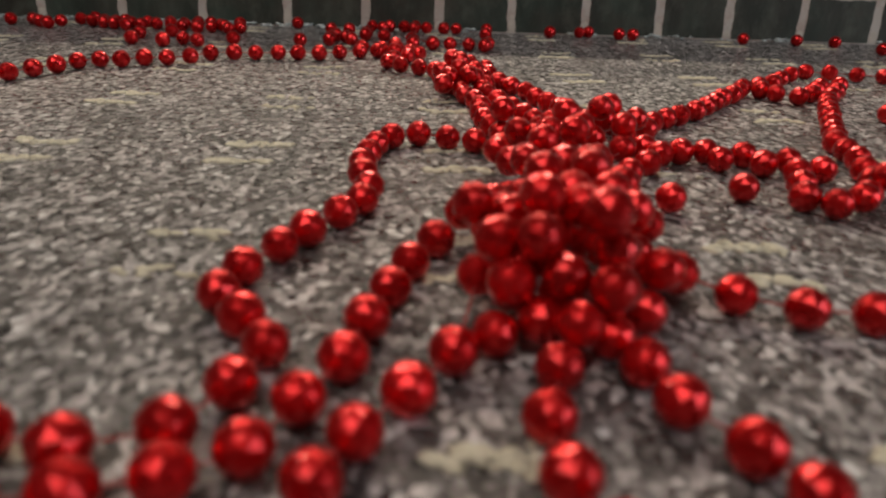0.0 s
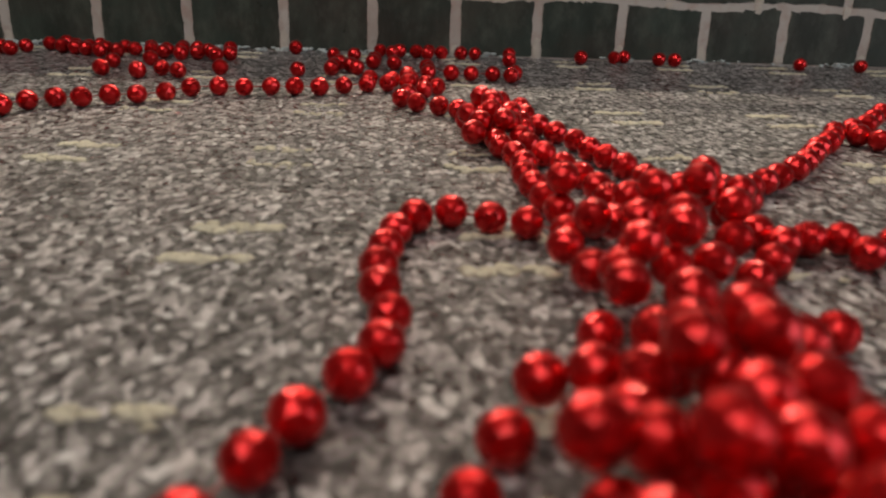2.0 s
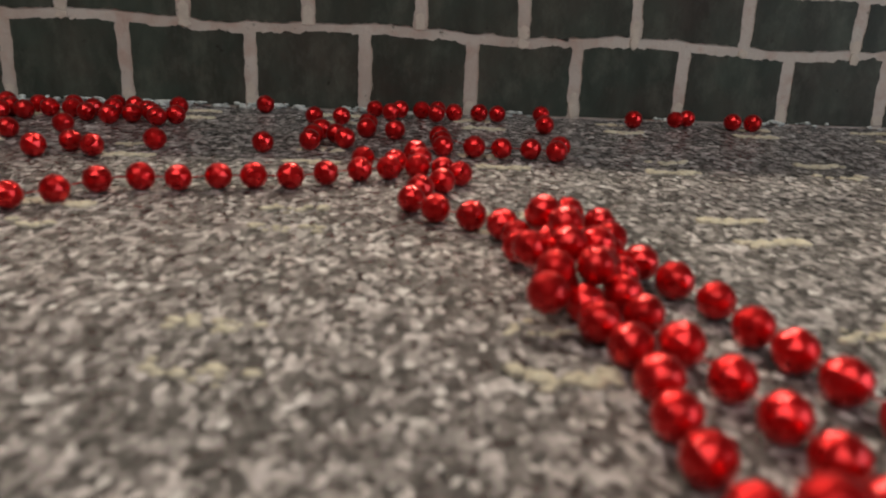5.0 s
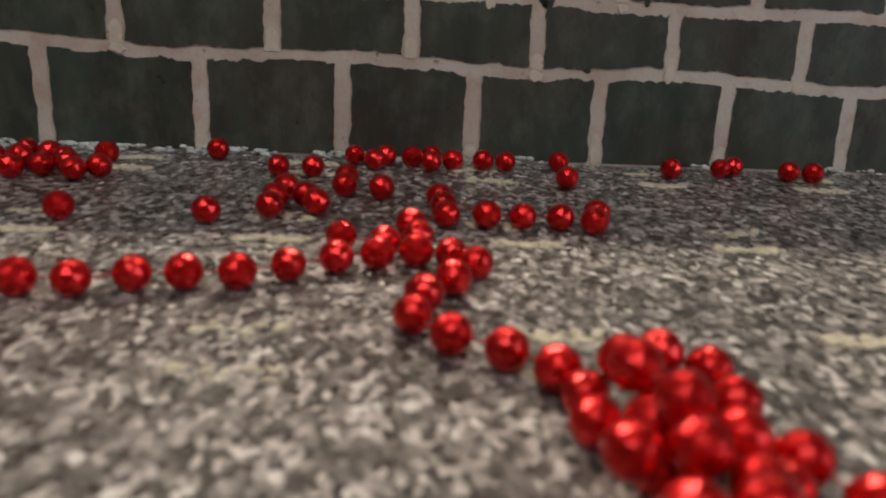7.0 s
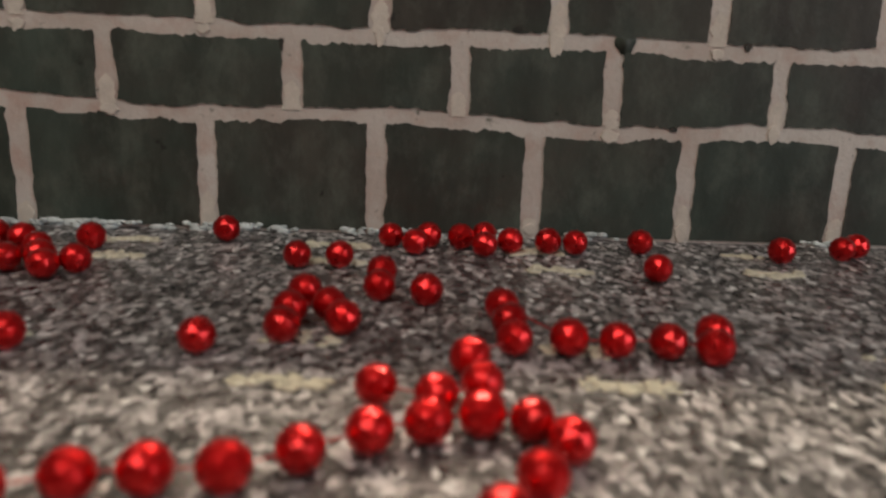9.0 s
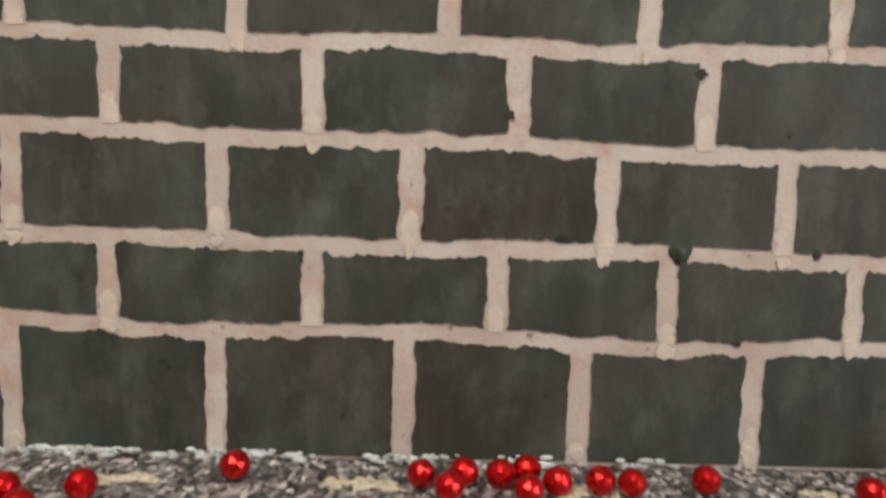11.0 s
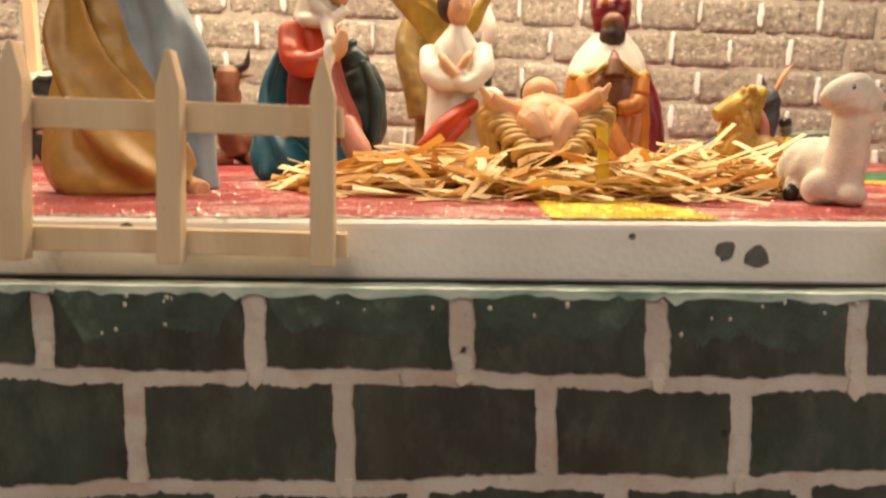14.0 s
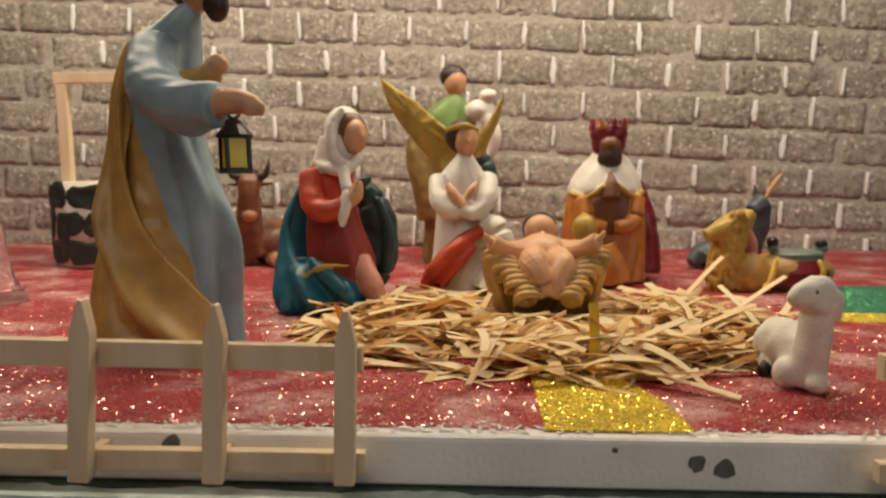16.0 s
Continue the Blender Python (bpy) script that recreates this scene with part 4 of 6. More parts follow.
def angel():
    bm = bmesh.new()
    z0 = bench_z(-0.047, 0.36)
    loft(bm, [(-0.044, 0.360, z0, 0.029, 0.026), (-0.044, 0.360, 0.245, 0.0275, 0.025), (-0.045, 0.360, 0.265, 0.0240, 0.022), (-0.046, 0.361, 0.285, 0.0205, 0.019), (-0.045, 0.361, 0.303, 0.0205, 0.017), (-0.045, 0.361, 0.318, 0.0185, 0.015), (-0.044, 0.360, 0.328, 0.012, 0.011), (-0.043, 0.359, 0.336, 0.006, 0.006)], 0, 64, 7, 0.06)
    # raised knee under the white skirt, red sash across the lap
    tube(bm, [(-0.036, 0.350, 0.272), (-0.022, 0.338, 0.281), (-0.016, 0.334, 0.266), (-0.021, 0.333, 0.248), (-0.028, 0.332, 0.234)], [0.010, 0.0098, 0.0105, 0.0120, 0.0135], 0, 16, 20)
    tube(bm, [(-0.072, 0.342, 0.236), (-0.066, 0.334, 0.250), (-0.052, 0.333, 0.266), (-0.034, 0.337, 0.278), (-0.026, 0.344, 0.284)], [0.0075, 0.0088, 0.0085, 0.0065, 0.004], 1, 16, 24, 0.75)
    tube(bm, [(-0.062, 0.331, 0.238), (-0.050, 0.328, 0.254), (-0.036, 0.331, 0.268)], [0.003, 0.0040, 0.0026], 1, 12, 16)
    # arms crossed on the chest
    tube(bm, [(-0.063, 0.356, 0.318), (-0.062, 0.342, 0.301), (-0.051, 0.338, 0.294), (-0.038, 0.338, 0.301)], [0.0078, 0.0076, 0.0066, 0.0046], 0, 16, 18)
    tube(bm, [(-0.026, 0.356, 0.318), (-0.026, 0.342, 0.303), (-0.037, 0.336, 0.292), (-0.046, 0.335, 0.296)], [0.0078, 0.0076, 0.0062, 0.0042], 0, 16, 18)
    tube(bm, [(-0.045, 0.334, 0.297), (-0.052, 0.336, 0.307), (-0.056, 0.339, 0.314)], [0.0042, 0.0040, 0.0024], 2, 12, 10)
    tube(bm, [(-0.044, 0.3365, 0.299), (-0.038, 0.337, 0.309), (-0.034, 0.340, 0.315)], [0.0034, 0.0034, 0.0020], 2, 12, 10)
    ball(bm, (-0.0455, 0.361, 0.350), (0.0122, 0.0125, 0.0130), 3, 20)
    ball(bm, (-0.0415, 0.354, 0.3465), (0.0090, 0.0090, 0.0118), 2, 18)
    ball(bm, (-0.0395, 0.3452, 0.3460), (0.0013, 0.0015, 0.0022), 2, 10)
    tube(bm, [(-0.057, 0.357, 0.3545), (-0.043, 0.3465, 0.3575), (-0.032, 0.357, 0.3545)], [0.0018, 0.0024, 0.0018], 4, 8, 14)
    # feathered wings
    wing(bm, [(-0.1095, 0.400), (-0.0960, 0.390), (-0.0822, 0.381), (-0.068, 0.368), (-0.054, 0.355), (-0.049, 0.338), (-0.0600, 0.3240), (-0.072, 0.334), (-0.0820, 0.3465), (-0.0950, 0.363), (-0.1045, 0.381)], 0.378, 0.0034, 4)
    wing(bm, [(-0.0095, 0.388), (-0.0225, 0.365), (-0.032, 0.353), (-0.037, 0.335), (-0.029, 0.334), (-0.0215, 0.348), (-0.0140, 0.366)], 0.380, 0.0030, 4)
    set_down(bm, (-0.0470, 0.3600, 0.2308), (-0.0470, 0.3300, 0.2435), 1.036)
    return figurine("angel_figurine", bm, [WHITE, SCARLET, SKIN, HAIR, GOLD], "painted kneeling angel figurine with golden wings and red sash")


def shepherd():
    bm = bmesh.new()
    z0 = bench_z(-0.05, 0.53)
    loft(bm, [(-0.052, 0.532, z0, 0.034, 0.028), (-0.052, 0.532, 0.275, 0.033, 0.026), (-0.054, 0.532, 0.315, 0.030, 0.023), (-0.056, 0.532, 0.350, 0.027, 0.021), (-0.057, 0.532, 0.375, 0.026, 0.018), (-0.055, 0.531, 0.388, 0.020, 0.014), (-0.052, 0.530, 0.398, 0.008, 0.008)], [1, 1, 1, 0, 0, 0], 36, 8, 0.045)
    tube(bm, [(-0.079, 0.527, 0.378), (-0.088, 0.520, 0.345), (-0.082, 0.514, 0.310), (-0.078, 0.514, 0.280)], [0.009, 0.012, 0.012, 0.011], 1, 14, 18)
    ball(bm, (-0.051, 0.528, 0.411), (0.0110, 0.0105, 0.0135), 2, 18)
    ball(bm, (-0.053, 0.532, 0.417), (0.0135, 0.0130, 0.0120), 3, 18)
    # white lamb laid over the shoulder
    ball(bm, (-0.027, 0.520, 0.383), (0.015, 0.013, 0.011), 4, 16)
    ball(bm, (-0.020, 0.514, 0.396), (0.009, 0.008, 0.0065), 4, 14)
    tube(bm, [(-0.022, 0.516, 0.378), (-0.015, 0.512, 0.358), (-0.018, 0.512, 0.340)], [0.008, 0.0075, 0.004], 4, 12, 12)
    tube(bm, [(-0.030, 0.515, 0.345), (-0.020, 0.512, 0.325), (-0.022, 0.514, 0.295)], [0.006, 0.008, 0.008], 5, 12, 12)
    set_down(bm, (-0.0520, 0.5300, 0.2369), (-0.0513, 0.4751, 0.2490), 1.020)
    return figurine("shepherd_figurine", bm, [GREEN, OLIVE, SKIN, HAIR, WHITE, NAVY], "painted standing shepherd figurine in green carrying a white lamb")


def kneeling_king():
    bm = bmesh.new()
    z0 = bench_z(0.075, 0.42)
    loft(bm, [(0.074, 0.420, z0, 0.035, 0.029), (0.073, 0.420, 0.248, 0.034, 0.028), (0.073, 0.420, 0.270, 0.0345, 0.026), (0.074, 0.420, 0.292, 0.033, 0.023), (0.075, 0.421, 0.310, 0.029, 0.020), (0.076, 0.421, 0.325, 0.019, 0.015)], 0, 40, 10, 0.055)
    tube(bm, [(0.099, 0.432, 0.312), (0.107, 0.428, 0.285), (0.110, 0.424, 0.255), (0.108, 0.420, 0.236)], [0.010, 0.0115, 0.0125, 0.0135], 1, 14, 20)
    tube(bm, [(0.052, 0.400, 0.300), (0.056, 0.392, 0.280), (0.070, 0.389, 0.276)], [0.0070, 0.0072, 0.005], 0, 14, 14)
    tube(bm, [(0.097, 0.400, 0.300), (0.092, 0.392, 0.280), (0.078, 0.389, 0.276)], [0.0070, 0.0072, 0.005], 0, 14, 14)
    ball(bm, (0.0520, 0.384, 0.2760), (0.0105, 0.010, 0.0130), 4, 16)
    ball(bm, (0.0760, 0.4000, 0.2900), (0.0170, 0.0100, 0.0230), 5, 20)
    tube(bm, [(0.066, 0.390, 0.262), (0.074, 0.388, 0.242), (0.076, 0.388, 0.232)], [0.012, 0.013, 0.014], 0, 14, 12)
    loft(bm, [(0.0745, 0.418, 0.3040, 0.0305, 0.0240), (0.0745, 0.418, 0.3085, 0.0305, 0.0245), (0.0755, 0.419, 0.3190, 0.0268, 0.0215), (0.0765, 0.420, 0.3300, 0.0190, 0.0165), (0.077, 0.420, 0.340, 0.010, 0.010)], 2, 36, 6, 0.03)
    tube(bm, [(0.0755, 0.3970, 0.3215), (0.0750, 0.3925, 0.3130), (0.0745, 0.3900, 0.3000)], [0.0012, 0.0050, 0.0080], 5, 12, 12)
    ball(bm, (0.0760, 0.4030, 0.3425), (0.0088, 0.0058, 0.0075), 5, 14)
    tube(bm, [(0.0435, 0.410, 0.3045), (0.056, 0.3945, 0.3020), (0.0690, 0.3910, 0.3110)], [0.0020] * 3, 4, 8, 16)
    tube(bm, [(0.0800, 0.3910, 0.3110), (0.093, 0.3945, 0.3020), (0.1055, 0.410, 0.3045)], [0.0020] * 3, 4, 8, 16)
    ball(bm, (0.077, 0.416, 0.346), (0.0145, 0.0140, 0.0150), 3, 20)
    ball(bm, (0.076, 0.4045, 0.3335), (0.0100, 0.0080, 0.0095), 6, 16)
    loft(bm, [(0.077, 0.416, 0.350, 0.0155, 0.0150), (0.077, 0.416, 0.354, 0.0158, 0.0152), (0.077, 0.416, 0.359, 0.0140, 0.0136)], 1, 24)
    for k in range(9):
        a = 2 * math.pi * k / 9
        p = Vector((0.077 + 0.0138 * math.cos(a), 0.416 + 0.0134 * math.sin(a), 0.357))
        tube(bm, [p, p + Vector((0.0012 * math.cos(a), 0.0012 * math.sin(a), 0.0085))], [0.0030, 0.0011], 0 if k % 3 == 0 else 1, 8, 5)
    set_down(bm, (0.0750, 0.4200, 0.2298), (0.0788, 0.3812, 0.2422), 1.029)
    return figurine("kneeling_king_figurine", bm, [ORANGE, MAROON, WHITE, MAROON, GOLD, BROWN, HAIR], "painted kneeling king figurine with maroon crown and white collar")


def manger():
    bm = bmesh.new()
    X, Y = 0.0112, 0.2465
    z0 = fz(X, Y)
    # ribbed trough, narrower at the foot
    loft(bm, [(X, Y, z0, 0.031, 0.021), (X, Y, z0 + 0.008, 0.0335, 0.023), (X, Y, z0 + 0.017, 0.037, 0.026), (X, Y, z0 + 0.024, 0.038, 0.027), (X, Y, z0 + 0.026, 0.030, 0.020)], 2, 72, 18, 0.07)
    rm = random.Random(6)
    # a lobe of rolled leaves on either side, stepping down to a notch at the front; each roll runs from the child out over the rim
    for o0, o1, i0, i1 in (((-0.0300, 0.236, 0.0445), (-0.0095, 0.210, 0.0180), (-0.0085, 0.238, 0.0410), (0.0060, 0.206, 0.0190)),
                           ((0.0520, 0.236, 0.0435), (0.0290, 0.210, 0.0170), (0.0300, 0.238, 0.0380), (0.0165, 0.206, 0.0190))):
        for k in range(9):
            w = k / 8
            o = Vector(o0).lerp(Vector(o1), w) + Vector((0, 0, z0))
            i = Vector(i0).lerp(Vector(i1), w) + Vector((0, 0, z0))
            o.x += math.copysign(0.0022, o.x - X) * math.sin(2.4 * k) + rm.uniform(-0.001, 0.001)
            out = math.copysign(1.0, o.x - X)
            r = 0.00205 * rm.uniform(0.9, 1.15)
            tube(bm, [i, i.lerp(o, 0.35) + Vector((0, -0.0030, 0.0026)), i.lerp(o, 0.75) + Vector((0, -0.0036, 0.0024)), o + Vector((0, -0.0016, 0)), o + Vector((out * 0.0008, 0.0010, -0.0050))],
                 [r * 0.8, r * 1.15, r * 1.2, r * 1.2, r * 0.6], 0, 10, 20)
        # leaf flesh under the rolls
        for w in (0.05, 0.35, 0.65, 0.9):
            m = Vector(o0).lerp(Vector(o1), w).lerp(Vector(i0).lerp(Vector(i1), w), 0.45)
            ball(bm, (m.x, m.y + 0.003, z0 + m.z - 0.004), (0.0105 - 0.003 * w, 0.0060, 0.0062), 0, 14)
    # leaves standing round the sides and the back
    for side in (-1, 1):
        ball(bm, (X + side * 0.027, 0.252, z0 + 0.027), (0.0115, 0.0150, 0.0140), 0, 18)
        for k in range(11):
            u = 0.52 + 0.48 * k / 10
            a = -math.pi / 2 + side * (0.10 + 1.75 * u)
            ca, sa = math.cos(a), math.sin(a)
            h = z0 + 0.034 + 0.006 * math.sin(math.pi * k / 10) + rm.uniform(-0.0015, 0.0015)
            tube(bm, [(X + 0.024 * ca, Y + 0.022 * sa, h + 0.003), (X + 0.034 * ca, Y + 0.031 * sa, h + 0.006), (X + 0.0405 * ca, Y + 0.036 * sa, h), (X + 0.039 * ca, Y + 0.034 * sa, h - 0.012), (X + 0.034 * ca, Y + 0.026 * sa, z0 + 0.006)],
                 [0.0020, 0.0030, 0.0032, 0.0028, 0.0020], 0, 10, 20)
    # the child: chest, head, arms thrown wide, knees drawn up
    ball(bm, (0.0095, 0.250, z0 + 0.0430), (0.0190, 0.0190, 0.0135), 1, 22)
    ball(bm, (0.0108, 0.266, z0 + 0.0570), (0.0118, 0.0112, 0.0118), 1, 22)
    ball(bm, (0.0106, 0.272, z0 + 0.0585), (0.0128, 0.0105, 0.0122), 3, 18)
    ball(bm, (0.0110, 0.2550, z0 + 0.0560), (0.0016, 0.0016, 0.0018), 1, 8)
    for s, hand in ((-1, Vector((-0.0262, 0.227, z0 + 0.0535))), (1, Vector((0.0448, 0.227, z0 + 0.0540)))):
        tube(bm, [(0.0095 + s * 0.013, 0.250, z0 + 0.045), (0.0095 + s * 0.024, 0.238, z0 + 0.0455), hand], [0.0076, 0.0074, 0.0050], 1, 14, 16)
        for k in range(4):
            tube(bm, [hand, hand + Vector((s * (0.0045 - 0.0008 * k), -0.001, 0.0056 - 0.0028 * k))], [0.0024, 0.0013], 1, 8, 6)
    tube(bm, [(0.0040, 0.240, z0 + 0.041), (0.0015, 0.224, z0 + 0.0385), (0.0060, 0.216, z0 + 0.029), (0.0088, 0.212, z0 + 0.0185)], [0.0095, 0.0100, 0.0072, 0.0040], 1, 16, 18)
    tube(bm, [(0.0165, 0.240, z0 + 0.041), (0.0205, 0.224, z0 + 0.0365), (0.0165, 0.216, z0 + 0.027), (0.0130, 0.212, z0 + 0.0175)], [0.0095, 0.0095, 0.0070, 0.0040], 1, 16, 18)
    return figurine("manger_figurine", bm, [LEAF, SKIN, OLIVE, HAIR], "ochre leaf-rimmed manger figurine with a swaddled child shape", voxel=0.00055)


def lying_lamb():
    bm = bmesh.new()
    z0 = fz(0.125, 0.095)
    # barrel stretching away behind the upright chest
    tube(bm, [(0.1235, 0.096, z0 + 0.015), (0.1225, 0.109, z0 + 0.0175), (0.1195, 0.121, z0 + 0.0170), (0.1165, 0.130, z0 + 0.011)], [0.0105, 0.0132, 0.0125, 0.0075], 0, 22, 24)
    loft(bm, [(0.1215, 0.093, z0 + 0.002, 0.0092, 0.0096), (0.1222, 0.092, z0 + 0.014, 0.0090, 0.0096), (0.1234, 0.089, z0 + 0.028, 0.0080, 0.0084), (0.1236, 0.088, z0 + 0.040, 0.0076, 0.0080), (0.1235, 0.087, z0 + 0.048, 0.0086, 0.0086)], 0, 28)
    # wedge of a head with a flat brow, and the ears hanging at its sides
    loft(bm, [(0.1235, 0.086, z0 + 0.0405, 0.0090, 0.0078), (0.1225, 0.086, z0 + 0.0470, 0.0098, 0.0084), (0.1222, 0.086, z0 + 0.0530, 0.0082, 0.0074), (0.1232, 0.086, z0 + 0.0565, 0.0040, 0.0040)], 0, 26)
    tube(bm, [(0.1205, 0.0855, z0 + 0.0495), (0.1145, 0.0840, z0 + 0.0475), (0.1095, 0.0830, z0 + 0.0440)], [0.0068, 0.0062, 0.0040], 0, 16, 16)
    tube(bm, [(0.1262, 0.0840, z0 + 0.0535), (0.1290, 0.0815, z0 + 0.0465), (0.1300, 0.0815, z0 + 0.0355)], [0.0032, 0.0044, 0.0022], 0, 14, 14, 0.6)
    # folded legs: two stumps before the chest, one hind hoof
    tube(bm, [(0.1220, 0.089, z0 + 0.008), (0.1225, 0.0845, z0 + 0.0052)], [0.0074, 0.0054], 0, 14, 10)
    ball(bm, (0.1226, 0.0840, z0 + 0.0050), (0.0060, 0.0062, 0.0052), 0, 14)
    tube(bm, [(0.1210, 0.102, z0 + 0.009), (0.1140, 0.0945, z0 + 0.0080)], [0.0085, 0.0072], 0, 16, 10)
    ball(bm, (0.1125, 0.0930, z0 + 0.0080), (0.0072, 0.0074, 0.0078), 0, 16)
    tube(bm, [(0.1150, 0.116, z0 + 0.008), (0.1095, 0.113, z0 + 0.0070)], [0.0064, 0.0046], 0, 12, 8)
    ball(bm, (0.1084, 0.1105, z0 + 0.0046), (0.0036, 0.0034, 0.0044), 1, 12)
    ball(bm, (0.1188, 0.0785, z0 + 0.0505), 0.0009, 1, 8)
    return figurine("lamb_figurine", bm, [CREAM, BLACK], "plain cream clay lamb figurine lying on the glitter sheet", "figurine")


def camel():
    bm = bmesh.new()
    z0 = fz(0.20, 0.345)
    rg = random.Random(3)
    # upright neck with the head on top turned to the side
    loft(bm, [(0.1690, 0.346, z0, 0.0125, 0.0120), (0.1690, 0.345, z0 + 0.014, 0.0150, 0.0130), (0.1700, 0.344, z0 + 0.030, 0.0142, 0.0120), (0.1730, 0.343, z0 + 0.046, 0.0125, 0.0110), (0.1790, 0.342, z0 + 0.058, 0.0125, 0.0105), (0.1805, 0.342, z0 + 0.0655, 0.0070, 0.0065)], 0, 28)
    tube(bm, [(0.1880, 0.343, z0 + 0.0570), (0.1760, 0.340, z0 + 0.0560), (0.1620, 0.337, z0 + 0.0500), (0.1515, 0.336, z0 + 0.0455)], [0.0070, 0.0098, 0.0082, 0.0056], 0, 16, 20)
    ball(bm, (0.1830, 0.341, z0 + 0.0615), (0.0105, 0.0090, 0.0060), 0, 14)
    for _ in range(120):
        u = rg.random()
        side = rg.uniform(-1, 1)
        x = 0.1690 + 0.009 * u * u + side * (0.0140 - 0.002 * u)
        y = 0.3318 + 0.009 * side * side - 0.001 * u
        z = z0 + 0.004 + 0.061 * u
        tube(bm, [(x, y, z + 0.004), (x + side * 0.0012, y - 0.0012, z), (x + side * 0.0016, y + 0.0004, z - 0.005)], [0.0012, rg.uniform(0.0018, 0.0030), 0.0009], 0, 8, 6)
    # chest and kneeling body with a dark red cloth
    ball(bm, (0.1905, 0.343, z0 + 0.013), (0.0170, 0.0170, 0.0175), 5, 22)
    ball(bm, (0.2250, 0.352, z0 + 0.014), (0.036, 0.026, 0.018), 5, 22)
    loft(bm, [(0.2290, 0.350, z0 + 0.004, 0.0275, 0.0270), (0.2290, 0.350, z0 + 0.016, 0.0270, 0.0265), (0.2290, 0.350, z0 + 0.0245, 0.0210, 0.0200)], 1, 28)
    # grey-green saddle dished between two dark knobs
    loft(bm, [(0.2295, 0.348, z0 + 0.0190, 0.0160, 0.0150), (0.2295, 0.348, z0 + 0.0225, 0.0200, 0.0170), (0.2295, 0.348, z0 + 0.0300, 0.0215, 0.0175), (0.2295, 0.348, z0 + 0.0325, 0.0175, 0.0140)], 2, 28)
    ball(bm, (0.2095, 0.346, z0 + 0.0345), (0.0045, 0.0060, 0.0042), 2, 12)
    ball(bm, (0.2495, 0.346, z0 + 0.0335), (0.0045, 0.0060, 0.0040), 2, 12)
    ball(bm, (0.2085, 0.345, z0 + 0.0395), (0.0050, 0.0050, 0.0046), 3, 14)
    ball(bm, (0.2480, 0.345, z0 + 0.0375), (0.0052, 0.0046, 0.0036), 3, 14)
    # gold straps
    tube(bm, [(0.1965, 0.3235, z0 + 0.003), (0.1990, 0.3215, z0 + 0.014), (0.2030, 0.3240, z0 + 0.0275)], [0.0024, 0.0026, 0.0022], 4, 10, 14)
    ball(bm, (0.1955, 0.3230, z0 + 0.0060), 0.0034, 4, 12)
    tube(bm, [(0.2390, 0.3235, z0 + 0.006), (0.2395, 0.3220, z0 + 0.018), (0.2370, 0.3250, z0 + 0.0265)], [0.0022, 0.0024, 0.0020], 4, 10, 14)
    # pink lappet behind the neck
    tube(bm, [(0.1885, 0.350, z0 + 0.048), (0.1930, 0.351, z0 + 0.038), (0.1945, 0.349, z0 + 0.022)], [0.0050, 0.0060, 0.0040], 6, 12, 12)
    return figurine("camel_figurine", bm, [GOLD, MAROON, SAGE, BLACK, BRASS, OCHRE, PINK], "painted kneeling camel figurine with shaggy ochre neck and saddle", voxel=0.0008)


def donkey():
    bm = bmesh.new()
    z0 = bench_z(0.215, 0.50)
    ball(bm, (0.212, 0.505, z0 + 0.014), (0.034, 0.018, 0.016), 0, 20)
    tube(bm, [(0.186, 0.497, z0 + 0.016), (0.176, 0.494, z0 + 0.006)], [0.009, 0.006], 0, 12, 8)
    tube(bm, [(0.232, 0.500, z0 + 0.020), (0.238, 0.496, z0 + 0.045), (0.240, 0.493, z0 + 0.062)], [0.012, 0.011, 0.009], 0, 14, 14)
    tube(bm, [(0.240, 0.493, z0 + 0.062), (0.228, 0.486, z0 + 0.055)], [0.010, 0.006], 0, 12, 8)
    tube(bm, [(0.243, 0.492, z0 + 0.066), (0.250, 0.490, z0 + 0.080), (0.257, 0.489, z0 + 0.090)], [0.0035, 0.0042, 0.0010], 1, 10, 10, 0.6)
    tube(bm, [(0.236, 0.494, z0 + 0.066), (0.232, 0.492, z0 + 0.080)], [0.0035, 0.0010], 0, 10, 8, 0.6)
    set_down(bm, (0.2150, 0.5000, 0.2291), (0.2124, 0.4495, 0.2409), 1.022)
    return figurine("donkey_figurine", bm, [SLATE, SKIN], "painted slate-grey lying donkey figurine with pink-lined ear")


